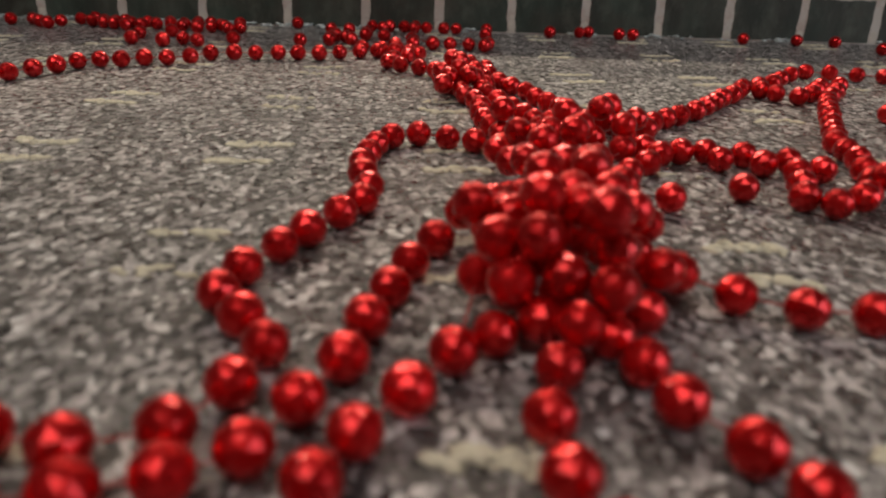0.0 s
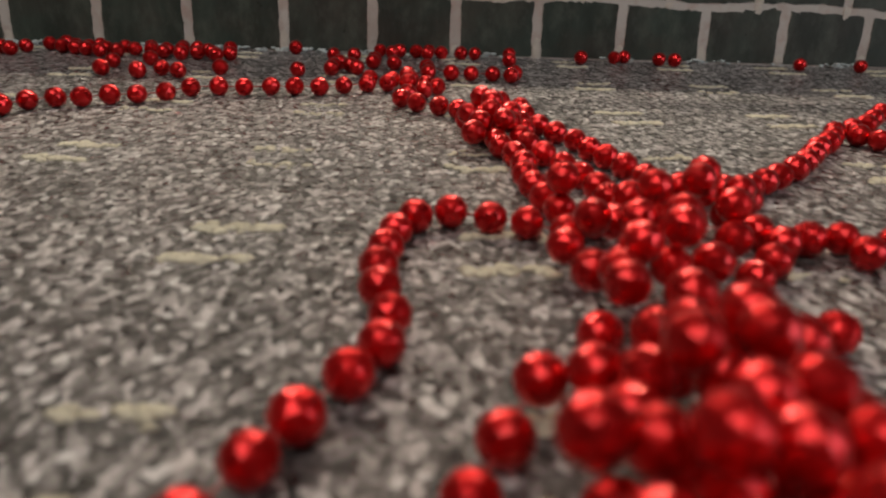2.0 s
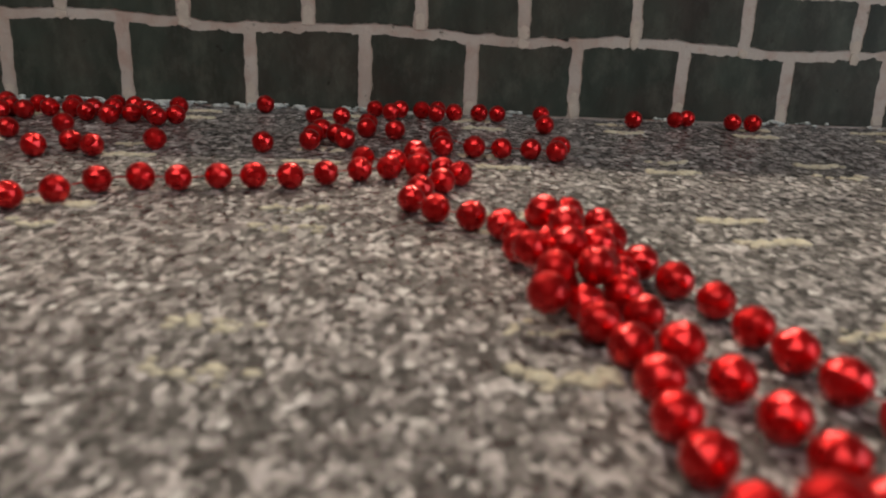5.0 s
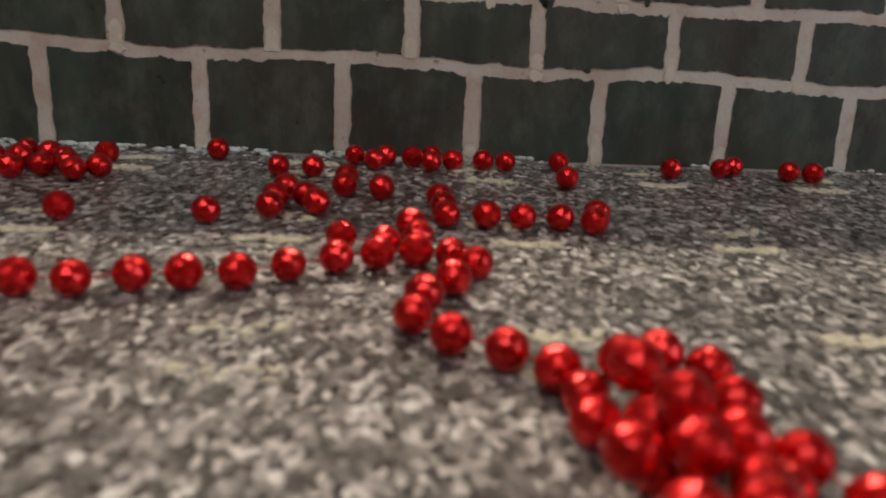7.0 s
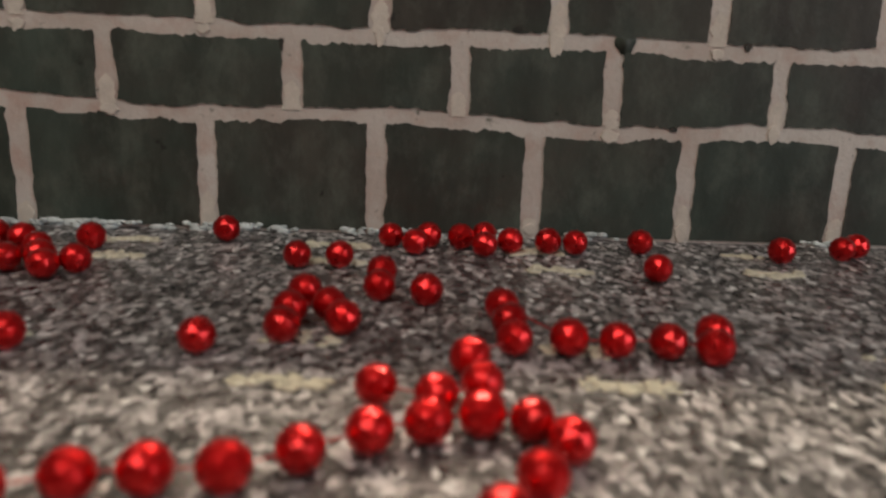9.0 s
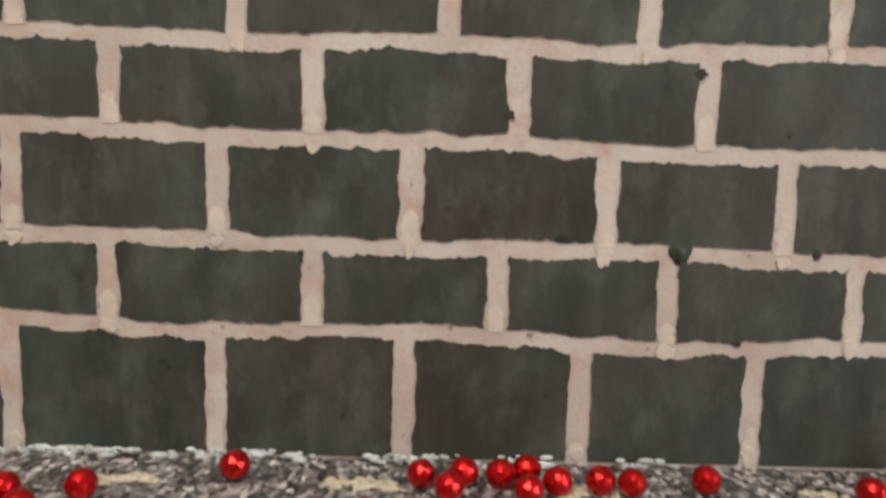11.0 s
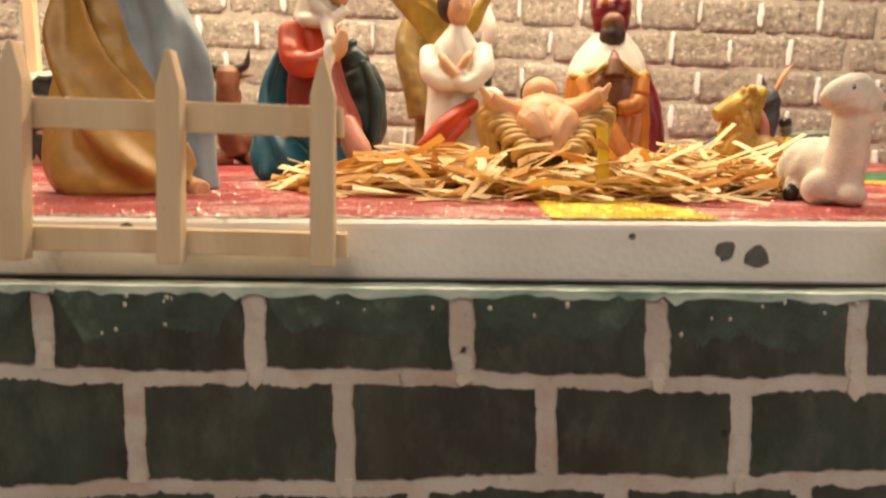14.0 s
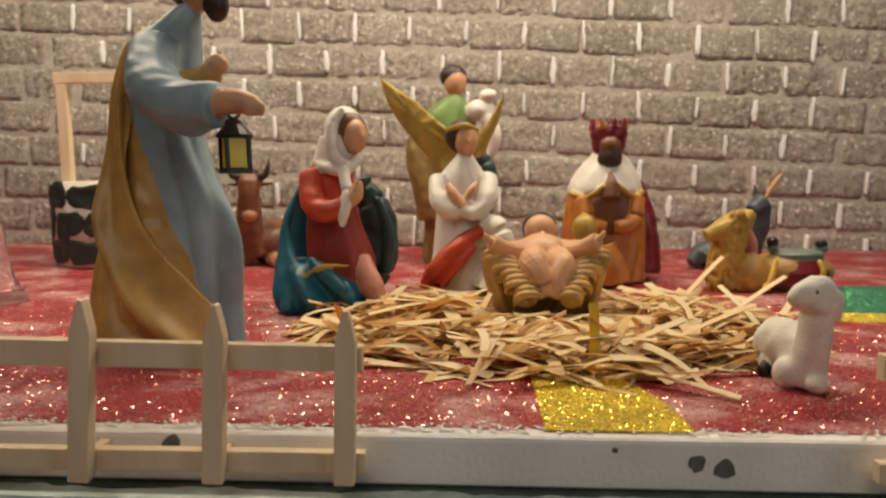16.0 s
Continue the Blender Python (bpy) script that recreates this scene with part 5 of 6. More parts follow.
def ox():
    bm = bmesh.new()
    z0 = bench_z(-0.235, 0.50)
    ball(bm, (-0.228, 0.515, z0 + 0.020), (0.030, 0.034, 0.022), 0, 22)
    tube(bm, [(-0.240, 0.492, z0 + 0.010), (-0.245, 0.486, z0 + 0.038), (-0.243, 0.482, z0 + 0.066)], [0.014, 0.0125, 0.0105], 0, 16, 20)
    loft(bm, [(-0.241, 0.477, z0 + 0.045, 0.0062, 0.0060), (-0.241, 0.477, z0 + 0.055, 0.0078, 0.0070), (-0.242, 0.478, z0 + 0.070, 0.0100, 0.0082), (-0.242, 0.480, z0 + 0.080, 0.0105, 0.0085), (-0.242, 0.482, z0 + 0.086, 0.0070, 0.0060)], 0, 20)
    ball(bm, (-0.241, 0.4735, z0 + 0.048), (0.0070, 0.0060, 0.0055), 1, 14)
    for s in (-1, 1):
        tube(bm, [(-0.242 + s * 0.008, 0.481, z0 + 0.083), (-0.242 + s * 0.016, 0.480, z0 + 0.086), (-0.242 + s * 0.020, 0.479, z0 + 0.100)], [0.0042, 0.0036, 0.0008], 2, 10, 12)
        tube(bm, [(-0.242 + s * 0.010, 0.482, z0 + 0.076), (-0.242 + s * 0.022, 0.481, z0 + 0.077)], [0.0036, 0.0012], 0, 10, 8, 0.6)
    tube(bm, [(-0.246, 0.490, z0 + 0.006), (-0.260, 0.478, z0 + 0.005)], [0.007, 0.006], 0, 12, 8)
    tube(bm, [(-0.226, 0.490, z0 + 0.006), (-0.216, 0.474, z0 + 0.005)], [0.008, 0.006], 1, 12, 8)
    set_down(bm, (-0.2350, 0.5000, 0.2404), (-0.2386, 0.4495, 0.2530), 1.023)
    return figurine("ox_figurine", bm, [BROWN, FAWN, HAIR], "painted brown lying ox figurine with dark horns")


standing_man(), kneeling_woman(), angel(), shepherd(), kneeling_king(), manger(), lying_lamb(), camel(), donkey(), ox()

# lantern hanging from the man's hand
lan = holder("lantern", pose(-0.1555, 0.0955, 0.3398, 0, 0, 34) @ Matrix.Diagonal((0.84, 0.84, 0.93, 1)), "small black lantern with yellow panes hanging from a hand", "lantern")
PANE = painted("yellow_pane", (0.86, 0.68, 0.02), 0.3, 0.1)
bm = bmesh.new()
add_box(bm, (-0.0078, -0.0078, 0.0), (0.0078, 0.0078, 0.0028), 0.0006)
part("base", bm, BLACK, lan)
for sx in (-1, 1):
    for sy in (-1, 1):
        bm = bmesh.new()
        add_box(bm, (sx * 0.0064 - 0.0011, sy * 0.0064 - 0.0011, 0.0028), (sx * 0.0064 + 0.0011, sy * 0.0064 + 0.0011, 0.0185), 0.0003)
        part("corner_post", bm, BLACK, lan)
bm = bmesh.new()
loft(bm, [(0, 0, 0.0185, 0.0108, 0.0108), (0, 0, 0.0200, 0.0108, 0.0108), (0, 0, 0.0255, 0.0052, 0.0052), (0, 0, 0.0275, 0.0045, 0.0045), (0, 0, 0.0290, 0.0012, 0.0012)], 0, 12)
part("roof", bm, BLACK, lan)
bm = bmesh.new()
tube(bm, [(0, 0, 0.0285), (0.0035, 0, 0.0305), (0.0020, 0, 0.0330), (-0.0020, 0, 0.0330), (-0.0035, 0, 0.0305), (0, 0, 0.0285)], [0.0008] * 6, 0, 8, 24)
part("ring", bm, BLACK, lan)
for k in range(4):
    bm = bmesh.new()
    add_box(bm, (-0.0052, -0.0060, 0.0030), (0.0052, -0.0054, 0.0184), 0.0002)
    ob = part("pane", bm, PANE, lan, "yellow pane")
    ob.matrix_basis = pose(0, 0, 0, 0, 0, 90 * k)

# ---- wishing well ----
WX, WY, WR = -0.3821, 0.4708, 0.0674
wz = fz(WX, WY)
well = holder("wishing_well", pose(WX, WY, wz), "model well of dark stones with cream joints and a wooden frame", "well")
bm = bmesh.new()
seg = 48
prof = [(WR, 0.0), (WR, 0.079), (WR - 0.010, 0.080), (WR - 0.012, 0.020)]
ring_skin(bm, [[(r * math.cos(2 * math.pi * i / seg), r * math.sin(2 * math.pi * i / seg), z) for i in range(seg)] for r, z in prof])
part("wall", bm, DRIP, well, "pale painted joints", True)
STONES = painted("dark_green_stone_paint", (0.028, 0.042, 0.036), 0.5, 0.4, 0.4, 90)
rg = random.Random(12)
for row in range(3):
    for k in range(11):
        a0 = 2 * math.pi * (k + 0.5 * (row % 2)) / 11 + rg.uniform(-0.04, 0.04)
        zc = 0.0140 + row * 0.0258 + rg.uniform(-0.001, 0.001)
        wa, hz = 0.295 * rg.uniform(0.90, 1.05), 0.0136 * rg.uniform(0.88, 1.05)
        bm = bmesh.new()
        rings = []
        for rr, s in ((WR - 0.001, 1.0), (WR + 0.0012, 0.96), (WR + 0.0020, 0.72)):
            ring = []
            for j in range(14):
                t = 2 * math.pi * j / 14
                q = s * (1 + 0.16 * math.sin(2 * t + k) + 0.10 * math.sin(3 * t + row * 2 + k * 1.7))
                u, v = math.cos(t), math.sin(t)
                sq = 1 / max(abs(u), abs(v)) ** 0.8
                ring.append((rr * math.cos(a0 + wa * u * sq * q * 0.92), rr * math.sin(a0 + wa * u * sq * q * 0.92), zc + hz * v * sq * q))
            rings.append(ring)
        ring_skin(bm, rings)
        part("stone", bm, STONES, well)
for px_ in (-0.042, 0.086):
    bm = bmesh.new()
    add_box(bm, (px_ - 0.005, -0.034, 0.055), (px_ + 0.005, -0.026, 0.172), 0.0006)
    part("post", bm, WOOD, well)
bm = bmesh.new()
add_box(bm, (-0.049, -0.034, 0.1725), (0.093, -0.026, 0.1825), 0.0006)
part("crossbeam", bm, WOOD, well)

# clear ornament by the side
GLASS = Mat("clear_glass", 0.05)
GLASS.colour((0.95, 0.95, 0.95))
GLASS.b.inputs["Transmission Weight"].default_value = 0.9
bm = bmesh.new()
gz = bench_z(-0.372, 0.285)
loft(bm, [(-0.372, 0.285, gz, 0.018, 0.018), (-0.372, 0.285, gz + 0.004, 0.017, 0.017), (-0.373, 0.286, gz + 0.016, 0.010, 0.010), (-0.376, 0.288, gz + 0.034, 0.008, 0.008), (-0.381, 0.290, gz + 0.052, 0.0105, 0.0105), (-0.384, 0.290, gz + 0.062, 0.004, 0.004)], 0, 28)
set_down(bm, (-0.372, 0.285, 0.2363), (-0.3873, 0.2661, 0.2498), 1.046)
thing("glass_ornament", bm, GLASS.m, "small clear glass ornament on the glitter sheet", "ornament", smooth=True)

# ---- straw heaped under the manger ----
rg = random.Random(21)
verts, faces = [], []


def strip(p, yaw, pitch, length, width, bend, twist):
    """One dry blade: a thin bent ribbon with thickness."""
    n = 6
    base = len(verts)
    d = Vector((math.cos(yaw), math.sin(yaw), 0))
    s = Vector((-math.sin(yaw), math.cos(yaw), 0))
    for k in range(n + 1):
        u = k / n - 0.5
        w = width * (1 - 0.25 * abs(u) * 2)
        c = p + d * (u * length) + Vector((0, 0, math.sin(pitch) * u * length + bend * (0.25 - u * u) * 4)) + s * (bend * 1.2 * math.sin(u * 3))
        a = twist * u
        side = s * math.cos(a) + Vector((0, 0, math.sin(a)))
        up = Vector((0, 0, 0.00018))
        low = fz(c.x, c.y) + 0.0012
        for q in (c - side * w / 2 + up, c + side * w / 2 + up, c + side * w / 2 - up, c - side * w / 2 - up):
            verts.append((q.x, q.y, max(q.z, low + 0.0003 * rg.random())))
    for k in range(n):
        a, b = base + 4 * k, base + 4 * k + 4
        for j in range(4):
            faces.append((a + j, a + (j + 1) % 4, b + (j + 1) % 4, b + j))
    faces.append((base + 3, base + 2, base + 1, base))
    e = base + 4 * n
    faces.append((e, e + 1, e + 2, e + 3))


for _ in range(680):
    a = rg.uniform(0, 2 * math.pi)
    q = rg.random() ** 0.62
    x = 0.0082 + 0.150 * q * math.cos(a)
    y = 0.1978 + 0.103 * q * math.sin(a)
    heap = 0.026 * max(0.0, 1 - q * q) * (0.06 if abs(x - 0.0112) < 0.050 and y > 0.165 else 0.22 if abs(x - 0.0112) < 0.060 and y > 0.145 else 1.0)
    z = fz(x, y) + 0.002 + heap * rg.random()
    if math.hypot(x - 0.0112, y - 0.2465) < 0.038:
        continue
    yaw = rg.choice((rg.gauss(0.15, 0.5), rg.gauss(2.9, 0.5), rg.uniform(0, math.pi)))
    strip(Vector((x, y, z)), yaw, rg.gauss(0, 0.05 if abs(x - 0.0112) < 0.055 and y > 0.15 else 0.24), rg.uniform(0.026, 0.078), rg.uniform(0.0025, 0.0082), rg.gauss(0.0014, 0.0032), rg.gauss(0, 0.9))
# a few blades that stand out of the heap
for x, y, h, yaw, pitch, ln in ((0.118, 0.258, 0.018, 0.5, 0.75, 0.058), (0.155, 0.198, 0.012, 0.7, 0.6, 0.063), (-0.033, 0.110, 0.012, 1.15, 0.35, 0.058), (0.137, 0.219, 0.013, 0.35, 0.5, 0.074), (-0.141, 0.258, 0.006, 0.25, 0.12, 0.074), (0.060, 0.085, 0.004, 2.5, 0.1, 0.053), (0.090, 0.150, 0.016, 0.3, 0.3, 0.070)):
    strip(Vector((x, y, fz(x, y) + h)), yaw, pitch, ln, 0.0050, 0.001, 0.5)
me = bpy.data.meshes.new("straw_bed")
me.from_pydata(verts, [], faces)
me.materials.append(STRAW)
tagged(new("straw_bed", me), "loose heap of pale dry straw blades round the manger", "straw", kind="stuff")


# one golden blade that stands upright in the straw
GOLDEN = painted("golden_straw", (0.74, 0.50, 0.04), 0.45, 0.25)
bm = bmesh.new()
rows = []
for k in range(9):
    u = k / 8
    x, y, z = 0.0232 + 0.0006 * math.sin(u * 3), 0.121 + 0.002 * u * u, fz(0.0232, 0.121) + 0.0012 + 0.0335 * u
    w = 0.0031 - 0.0006 * u
    rows.append([(x - w, y, z), (x + w, y, z), (x + w, y + 0.0005, z), (x - w, y + 0.0005, z)])
ring_skin(bm, rows)
thing("straw_blade", bm, GOLDEN, "single golden straw blade standing upright before the manger", "straw")

# ---- bead garlands on the carpet ----
RB = 0.0049
bead_meshes = []
for k in range(4):
    bm = bmesh.new()
    bmesh.ops.create_icosphere(bm, subdivisions=2, radius=RB * (0.985 + 0.02 * k))
    rot = Euler((0.4 * k, 0.9 * k, 0.3 * k)).to_matrix()
    for v in bm.verts:
        v.co = rot @ v.co
    bead_meshes.append(mesh_of(bm, "bead", BEAD, True))

# each strand: its line in millimetres (x, y and, where beads are heaped, z) and the number of beads threaded on it
STRANDS = []


def strand(label, line, beads=0):
    pts = [(p[0] / 1000, p[1] / 1000 - 0.0014, p[2] / 920 if len(p) > 2 else RB) for p in line]
    STRANDS.append((label, [tuple(p) for p in smooth_line(pts, beads)] if beads else pts))


strand("long bead garland of shiny red faceted beads winding towards the heap", [(-196, -275), (-188, -263), (-182, -250), (-176, -237), (-170, -225), (-161, -217), (-150, -215), (-140, -207), (-128, -204), (-117, -196), (-109, -182), (-96, -177), (-83, -177), (-70, -173), (-58, -171), (-45, -170), (-33, -164), (-21, -157), (-10, -153), (1, -150), (11, -152), (17, -159), (10, -171), (2, -182), (-1, -195), (7, -205), (18, -212), (27, -220), (30, -231), (33, -241), (35, -253), (38, -264), (40, -276), (41, -287), (45, -298), (47, -311), (46, -324), (47, -336), (49, -349), (52, -360)])
strand("red bead garland looped back over itself in the heap", [(43, -263, 8), (41, -250, 10), (36, -239, 11), (37, -228, 10), (46, -222, 9), (55, -225, 7), (56, -235, 6), (53, -245, 5), (49, -257, 5), (48, -270), (52, -283), (56, -297), (61, -311), (65, -324), (68, -336), (69, -348), (72, -359), (77, -366), (83, -378, 8), (93, -387, 7), (82, -401, 6), (69, -412, 9)])
strand("red bead garland stretched beside the other strands", [(60, -251, 5), (66, -262), (72, -274), (75, -288), (79, -299), (83, -311), (87, -324), (89, -335), (88, -346, 6), (92, -354, 12), (104, -360, 11), (112, -349, 5), (101, -340), (109, -336), (119, -334), (127, -326), (135, -319), (146, -308), (155, -297), (163, -286), (170, -276), (179, -266), (186, -256), (194, -247), (204, -238), (216, -228), (227, -214), (240, -198), (254, -187), (268, -189), (283, -193), (298, -196), (313, -197)])
strand("short loop of red beads at the side of the strand", [(198, -250), (204, -260), (213, -267), (224, -258), (232, -247), (240, -235), (253, -230), (241, -250), (231, -264), (224, -275), (218, -287), (212, -300), (206, -313), (200, -326), (194, -339), (189, -351), (185, -359), (183, -371), (181, -383), (176, -397), (172, -410), (161, -426), (150, -433)])
strand("red bead garland bending away from the heap", [(76, -431, 6), (83, -420), (91, -407), (100, -396), (109, -382), (117, -380), (124, -379), (128, -389), (139, -382), (142, -393), (153, -388), (150, -402), (145, -416), (141, -429), (155, -431, 5), (168, -421, 8), (171, -435), (164, -447), (174, -454)])
strand("red bead garland curling out over the open carpet", [(75, -378, 8), (62, -383, 9), (51, -380, 5), (41, -372), (31, -369), (20, -364), (10, -369), (5, -380), (3, -392), (2, -404), (3, -416), (6, -429), (5, -441), (0, -452), (-7, -465), (-12, -476), (-18, -489), (-20, -502), (-13, -512), (-6, -523), (-9, -536), (-16, -548), (-30, -553), (-43, -550)])
strand("red bead garland leaving the near heap in a slant", [(42, -463, 12), (33, -457, 7), (26, -470), (20, -484), (16, -498), (12, -512), (9, -527), (3, -540), (-3, -553), (-13, -559), (-25, -563), (-37, -566)])
strand("red bead strand running out from under the near heap", [(37, -500, 8), (29, -524), (21, -537), (13, -549), (8, -560), (2, -572)])
strand("short red bead strand dropping from the near heap", [(45, -517, 6), (48, -529), (44, -544), (45, -558), (50, -570)])
strand("red bead strand trailing past the near heap", [(57, -518, 6), (64, -527), (67, -539), (75, -551), (80, -561), (88, -571)])
strand("red bead strand with wide gaps beside the heap", [(68, -490, 8), (79, -489), (92, -498), (105, -504), (119, -506), (133, -507)])
strand("knotted core of the near bead heap", [(54, -424, 13), (52, -436, 15), (61, -445, 17), (71, -442, 9), (70, -454, 14), (80, -466, 8), (73, -460, 16), (65, -460, 21), (55, -464, 19), (46, -467, 14), (39, -472, 9), (42, -480, 15), (51, -474, 23), (63, -471, 23), (72, -479, 15), (78, -493, 7), (66, -484, 21), (56, -486, 22), (44, -491, 17), (51, -497, 23), (60, -502, 17), (48, -507, 14), (58, -514, 15), (40, -504, 9), (52, -518, 8)])
strand("lower knot under the near bead heap", [(61, -435), (48, -436), (46, -451), (57, -454, 7), (75, -475), (40, -486), (52, -504, 6), (60, -475, 8), (49, -475, 8), (65, -497, 6), (69, -507), (43, -517), (60, -486, 12), (47, -489, 9), (71, -453)])
strand("knotted core of the far bead heap", [(90, -350, 9), (79, -358, 11), (71, -366, 10), (60, -370), (87, -372, 17), (73, -379, 17), (65, -395, 14), (55, -389, 12), (47, -398, 8), (78, -412, 10), (70, -412, 18), (59, -418, 16), (59, -410, 9), (99, -366, 6), (105, -376), (75, -397, 16), (91, -364, 12), (94, -381, 13), (52, -360, 9), (50, -415, 9)])
strand("red bead strand bunched on the carpet short of the wall", [(-21, -138), (-8, -142), (2, -136), (0, -123), (12, -111), (12, -99), (11, -88), (26, -110), (38, -111), (51, -111), (62, -114), (65, -105)])
strand("tangle of red beads pushed against the foot of the wall", [(-299, -45), (-284, -41), (-273, -53), (-264, -60), (-260, -47), (-251, -32), (-244, -22), (-238, -41), (-232, -35), (-226, -48), (-219, -51), (-220, -41), (-217, -30), (-207, -57), (-206, -47), (-196, -55), (-197, -37), (-187, -47), (-180, -35), (-176, -46), (-165, -56), (-167, -43), (-152, -61), (-157, -42), (-160, -29), (-142, -56), (-149, -33), (-134, -53), (-139, -43), (-128, -62), (-121, -56), (-127, -30), (-181, -100), (-163, -86), (-177, -127), (-154, -133), (-144, -122), (-132, -130), (-112, -114)])
strand("loose run of red beads along the foot of the wall", [(-84, -15), (-53, -45), (-39, -44), (-24, -60), (-10, -77), (-23, -18), (-14, -26), (-9, -16), (3, -17), (11, -27), (12, -13), (21, -21), (35, -20), (45, -21), (70, -18), (67, -50), (121, -24), (146, -20), (154, -15), (178, -22), (189, -23), (278, -28), (322, -28), (351, -33), (371, -67)])
strand("small clump of red beads on the dark carpet", [(-66, -114), (-47, -106), (-47, -94), (-45, -80), (-37, -90), (-32, -100), (-24, -74)])
strand("red bead strand piled loosely over the parallel strands", [(36, -243, 8), (33, -256, 8), (40, -262, 8), (36, -270, 8), (31, -279, 8), (43, -268, 8), (46, -256, 8)])
strand("raised top of the knotted near bead heap", [(35, -491, 20), (38, -506, 18), (46, -511, 20), (47, -493, 16), (54, -497, 22), (58, -512, 26), (68, -490, 20), (69, -469, 14), (59, -465, 14), (56, -445, 10), (59, -512, 16), (76, -497, 9), (50, -511, 14), (41, -511, 12)])
strand("few stray red beads beside the strands", [(97, -433), (124, -421), (160, -399), (239, -303)])

P = np.array([p for _, pts in STRANDS for p in pts])
# let beads that overlap push one another apart, none below the carpet or into the wall
for _ in range(60):
    d = P[:, None, :] - P[None, :, :]
    r = np.linalg.norm(d, axis=2) + np.eye(len(P))
    over = np.clip(2 * RB * 0.985 - r, 0, None) * (1 - np.eye(len(P)))
    P += (d / r[:, :, None] * over[:, :, None]).sum(1) * 0.28
    P[:, 2] = np.maximum(P[:, 2], RB)
    P[:, 1] = np.minimum(P[:, 1], -RB - 0.0002)

k = 0
for lab, pts in STRANDS:
    q = P[k:k + len(pts)]
    root = holder("bead_garland", pose(*q[0][:2], 0.0), lab + ", lying on the carpet" if len(lab.split()) < 8 else lab, "bead garland", "red bead garlands")
    base = Vector((*q[0][:2], 0.0))
    for i, c in enumerate(q):
        ob = new("bead", bead_meshes[(k + i) % 4])
        ob.parent = root
        ob.matrix_basis = Matrix.Translation(Vector(c) - base) @ Euler((i * 1.3, i * 0.7 + k, i * 2.1)).to_matrix().to_4x4()
    if "knot" not in lab and "stray" not in lab and "tangle" not in lab and "loose" not in lab and "clump" not in lab and "core" not in lab:
        bm = bmesh.new()
        tube(bm, [Vector(c) - base for c in q], [0.00024, 0.00024], 0, 6, 3 * len(q))
        part("thread", bm, STRING, root, "thin red thread")
    k += len(pts)

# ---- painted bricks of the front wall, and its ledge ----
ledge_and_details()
seed = 0
for row, xs in enumerate(JOINTS):
    for x0, x1 in zip(xs, xs[1:]):
        seed += 1
        part("brick", brick_face(row, x0, x1, seed), BRICK, front)
    for a, b in ((XL, xs[0]), (xs[-1], XR)):
        n = max(1, round((b - a) / 0.062))
        for j in range(n):
            seed += 1
            part("brick", brick_face(row, a + (b - a) * j / n, a + (b - a) * (j + 1) / n, seed), BRICK, front)

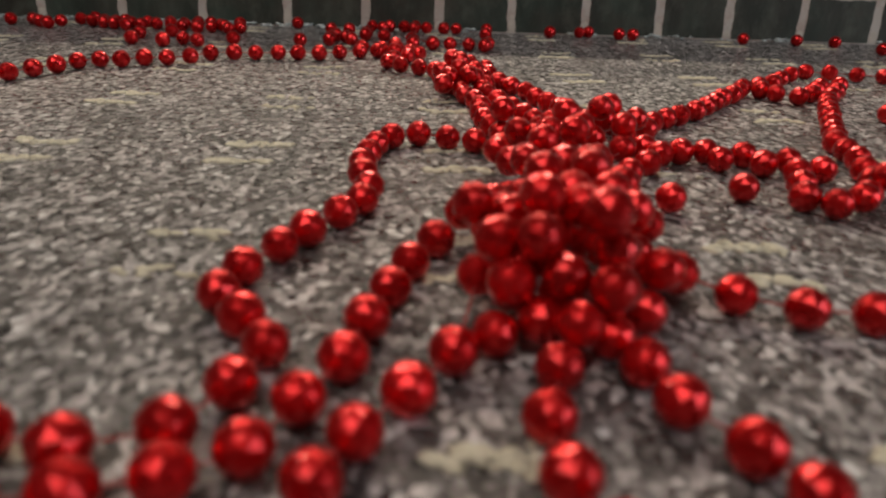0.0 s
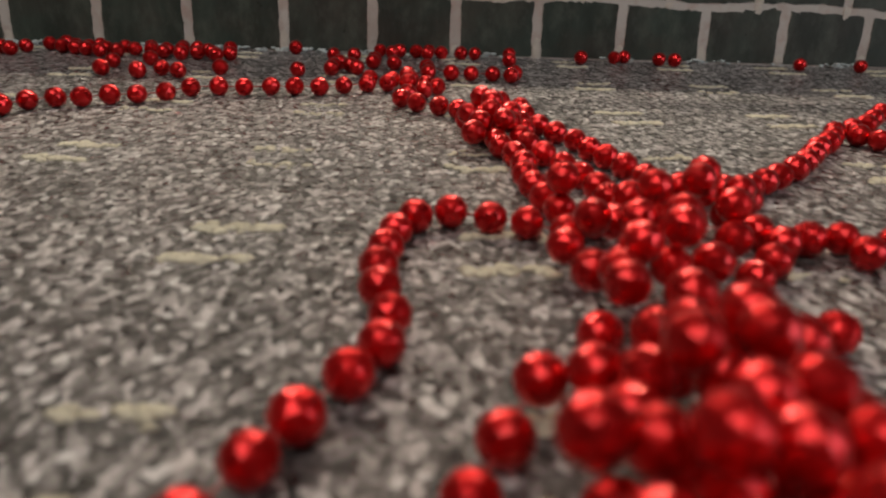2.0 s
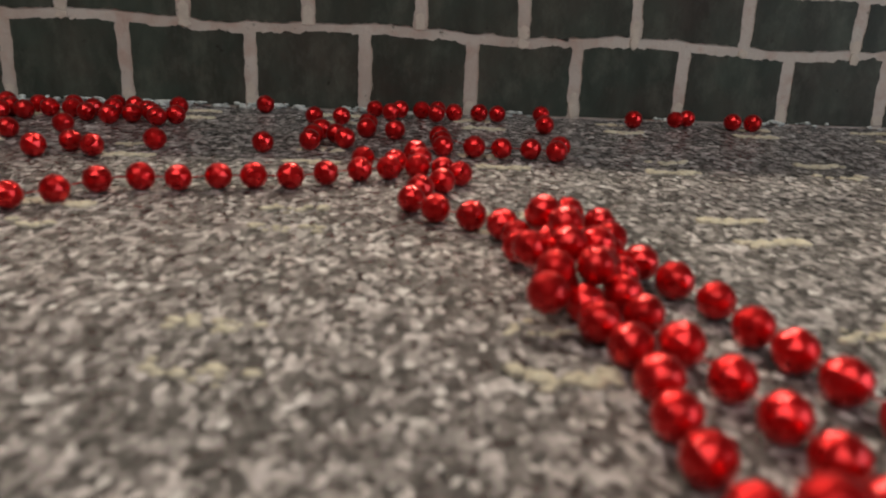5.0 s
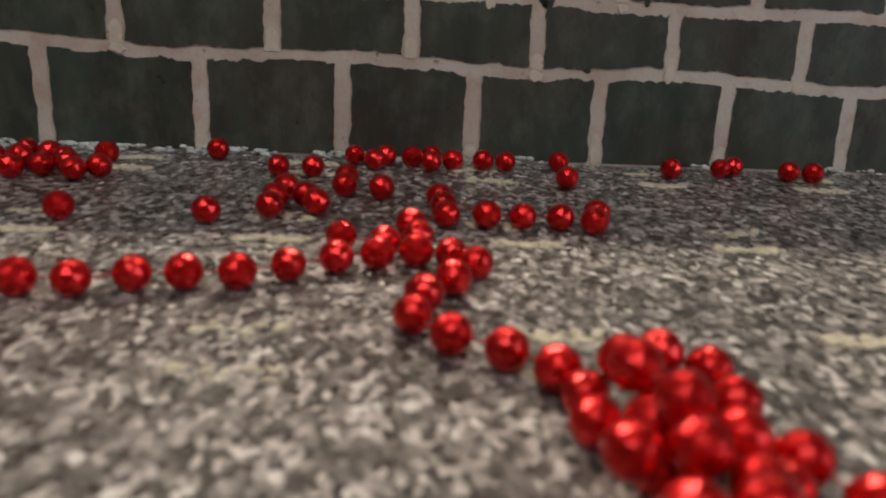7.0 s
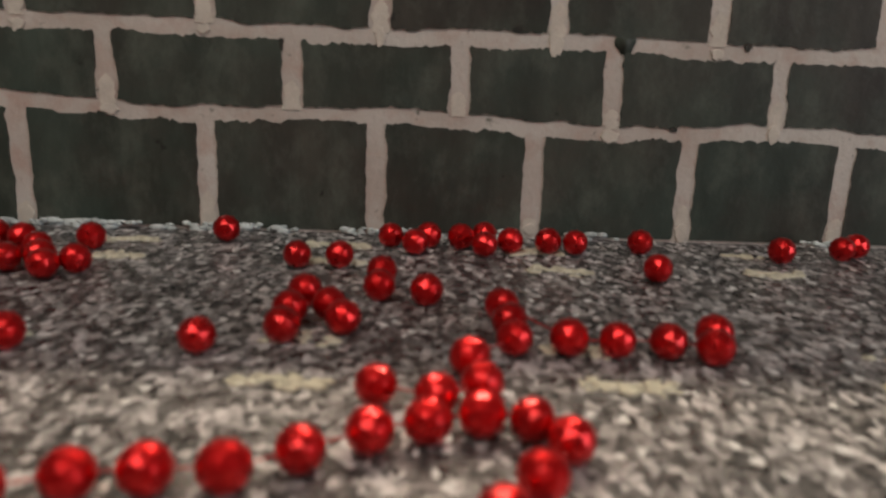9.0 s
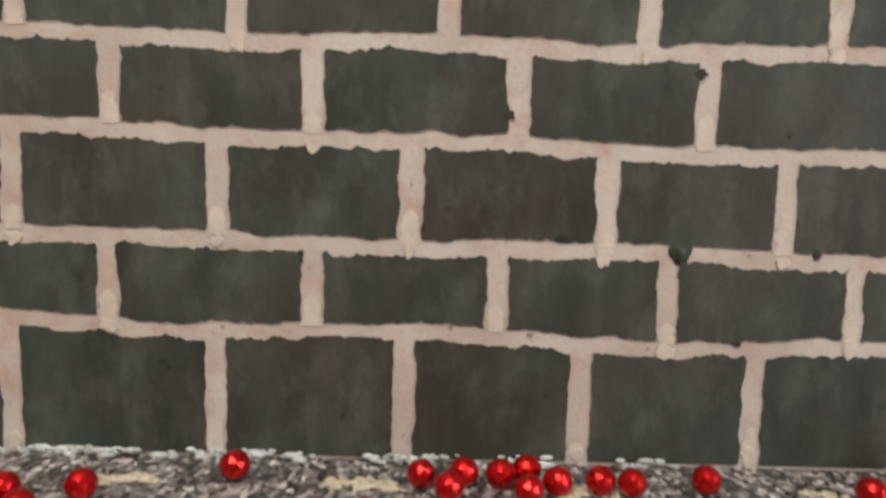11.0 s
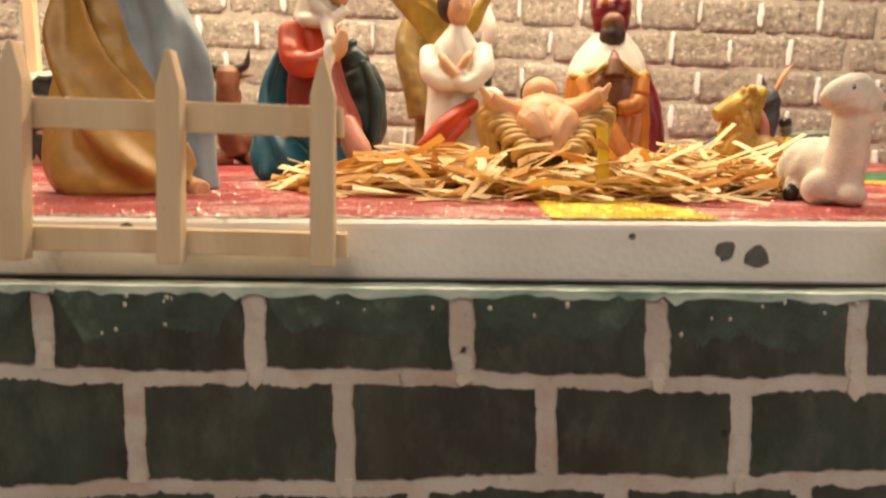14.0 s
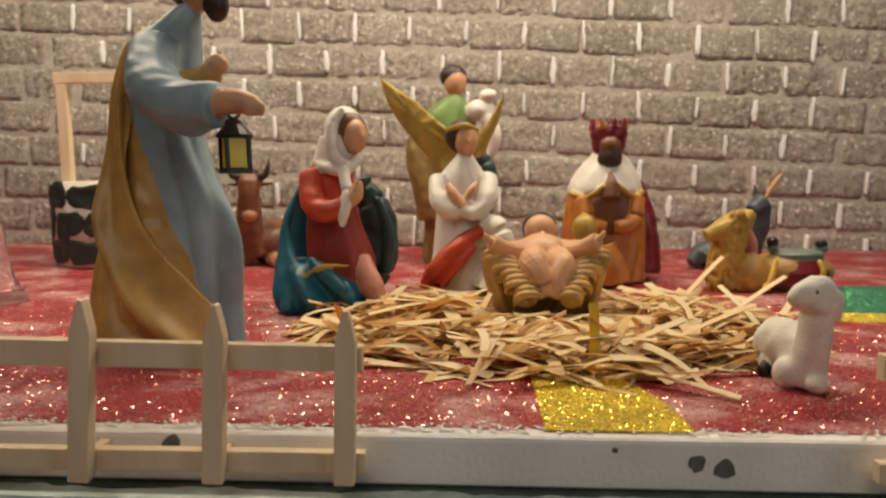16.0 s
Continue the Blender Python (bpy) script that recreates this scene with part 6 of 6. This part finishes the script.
# ---- sand-textured brick wall behind the figures ----
BY, SL = 0.588, -0.060
bm = bmesh.new()
add_box(bm, (XL, BY, 0.0), (XR, BY + 0.03, 0.80))
back = thing("wall_back", bm, JOINT, "wall of rough sand-coloured bricks with white strokes for glinting joints", "wall", kind="structure")
rg = random.Random(5)
shapes = []
for s in range(7):
    bm = bmesh.new()
    nx, nz, w, h = 12, 7, 0.0600, 0.0345
    grid = [[bm.verts.new((w * (i / nx - 0.5), -0.0026 - (0 if 0 < i < nx and 0 < j < nz else -0.0020) - 0.0024 * noise.noise((i * 0.9 + s * 9, j * 0.9, s)) - 0.0014 * noise.noise((i * 2.3, j * 2.3 + s * 5, s)),
                           h * (j / nz - 0.5))) for i in range(nx + 1)] for j in range(nz + 1)]
    for v in (grid[0][0], grid[0][-1], grid[-1][0], grid[-1][-1]):
        v.co.x *= 0.97
        v.co.z *= 0.95
    for j in range(nz):
        for i in range(nx):
            bm.faces.new((grid[j][i], grid[j][i + 1], grid[j + 1][i + 1], grid[j + 1][i]))
    rim = grid[0] + [r[-1] for r in grid[1:]] + grid[-1][::-1][1:] + [r[0] for r in grid[::-1][1:-1]]
    tail = [bm.verts.new((v.co.x, 0.002, v.co.z)) for v in rim]
    for i in range(len(rim)):
        bm.faces.new((rim[i], tail[i], tail[(i + 1) % len(rim)], rim[(i + 1) % len(rim)]))
    shapes.append(mesh_of(bm, "brick", STONE, True))
# white strokes along the upright joints; the joints' glint is put into their colour
strokes = []
for s in range(4):
    bm = bmesh.new()
    rows = []
    for j in range(9):
        z = 0.0150 * (j / 4 - 1)
        w = 0.0023 * (1 - 0.45 * abs(j / 4 - 1) ** 2) * (1 + 0.25 * noise.noise((j * 0.8, s * 3, 0)))
        x = 0.0008 * noise.noise((j * 0.5, s * 7, 2))
        rows.append([(x - w, 0.003, z), (x - w * 0.7, -0.0016, z), (x + w * 0.7, -0.0016, z), (x + w, 0.003, z)])
    ring_skin(bm, rows)
    strokes.append(mesh_of(bm, "joint_stroke", STROKE, True))
for k in range(-3, 9):
    x0 = 0.028 if k % 2 == 0 else -0.003
    for i in range(-11, 9):
        x = x0 + 0.0640 * i
        z = 0.3410 + 0.0376 * k + SL * x
        if x < -0.70 or x > 0.62 or z < 0.2:
            continue
        ob = new("brick", shapes[rg.randrange(7)])
        ob.parent = back
        ob.matrix_basis = pose(x + 0.0320 + rg.uniform(-0.0015, 0.0015), BY + rg.uniform(0, 0.0016), z - 0.0316 * 0.06 + rg.uniform(-0.001, 0.001), rg.uniform(-2, 2), 3.4 + rg.uniform(-1.2, 1.2), rg.uniform(-1.5, 1.5)) @ Matrix.Diagonal((rg.uniform(0.96, 1.05), 1, rg.uniform(0.97, 1.06), 1))
        if x > -0.50 and rg.random() < 0.93:
            ob = new("joint_stroke", strokes[rg.randrange(4)])
            ob.parent = back
            ob.matrix_basis = pose(x + rg.uniform(-0.002, 0.002), BY - 0.0030, z + rg.uniform(-0.001, 0.003), 0, rg.uniform(-3, 6), 0) @ Matrix.Diagonal((rg.uniform(0.8, 1.7), 1, rg.uniform(0.75, 1.2), 1))
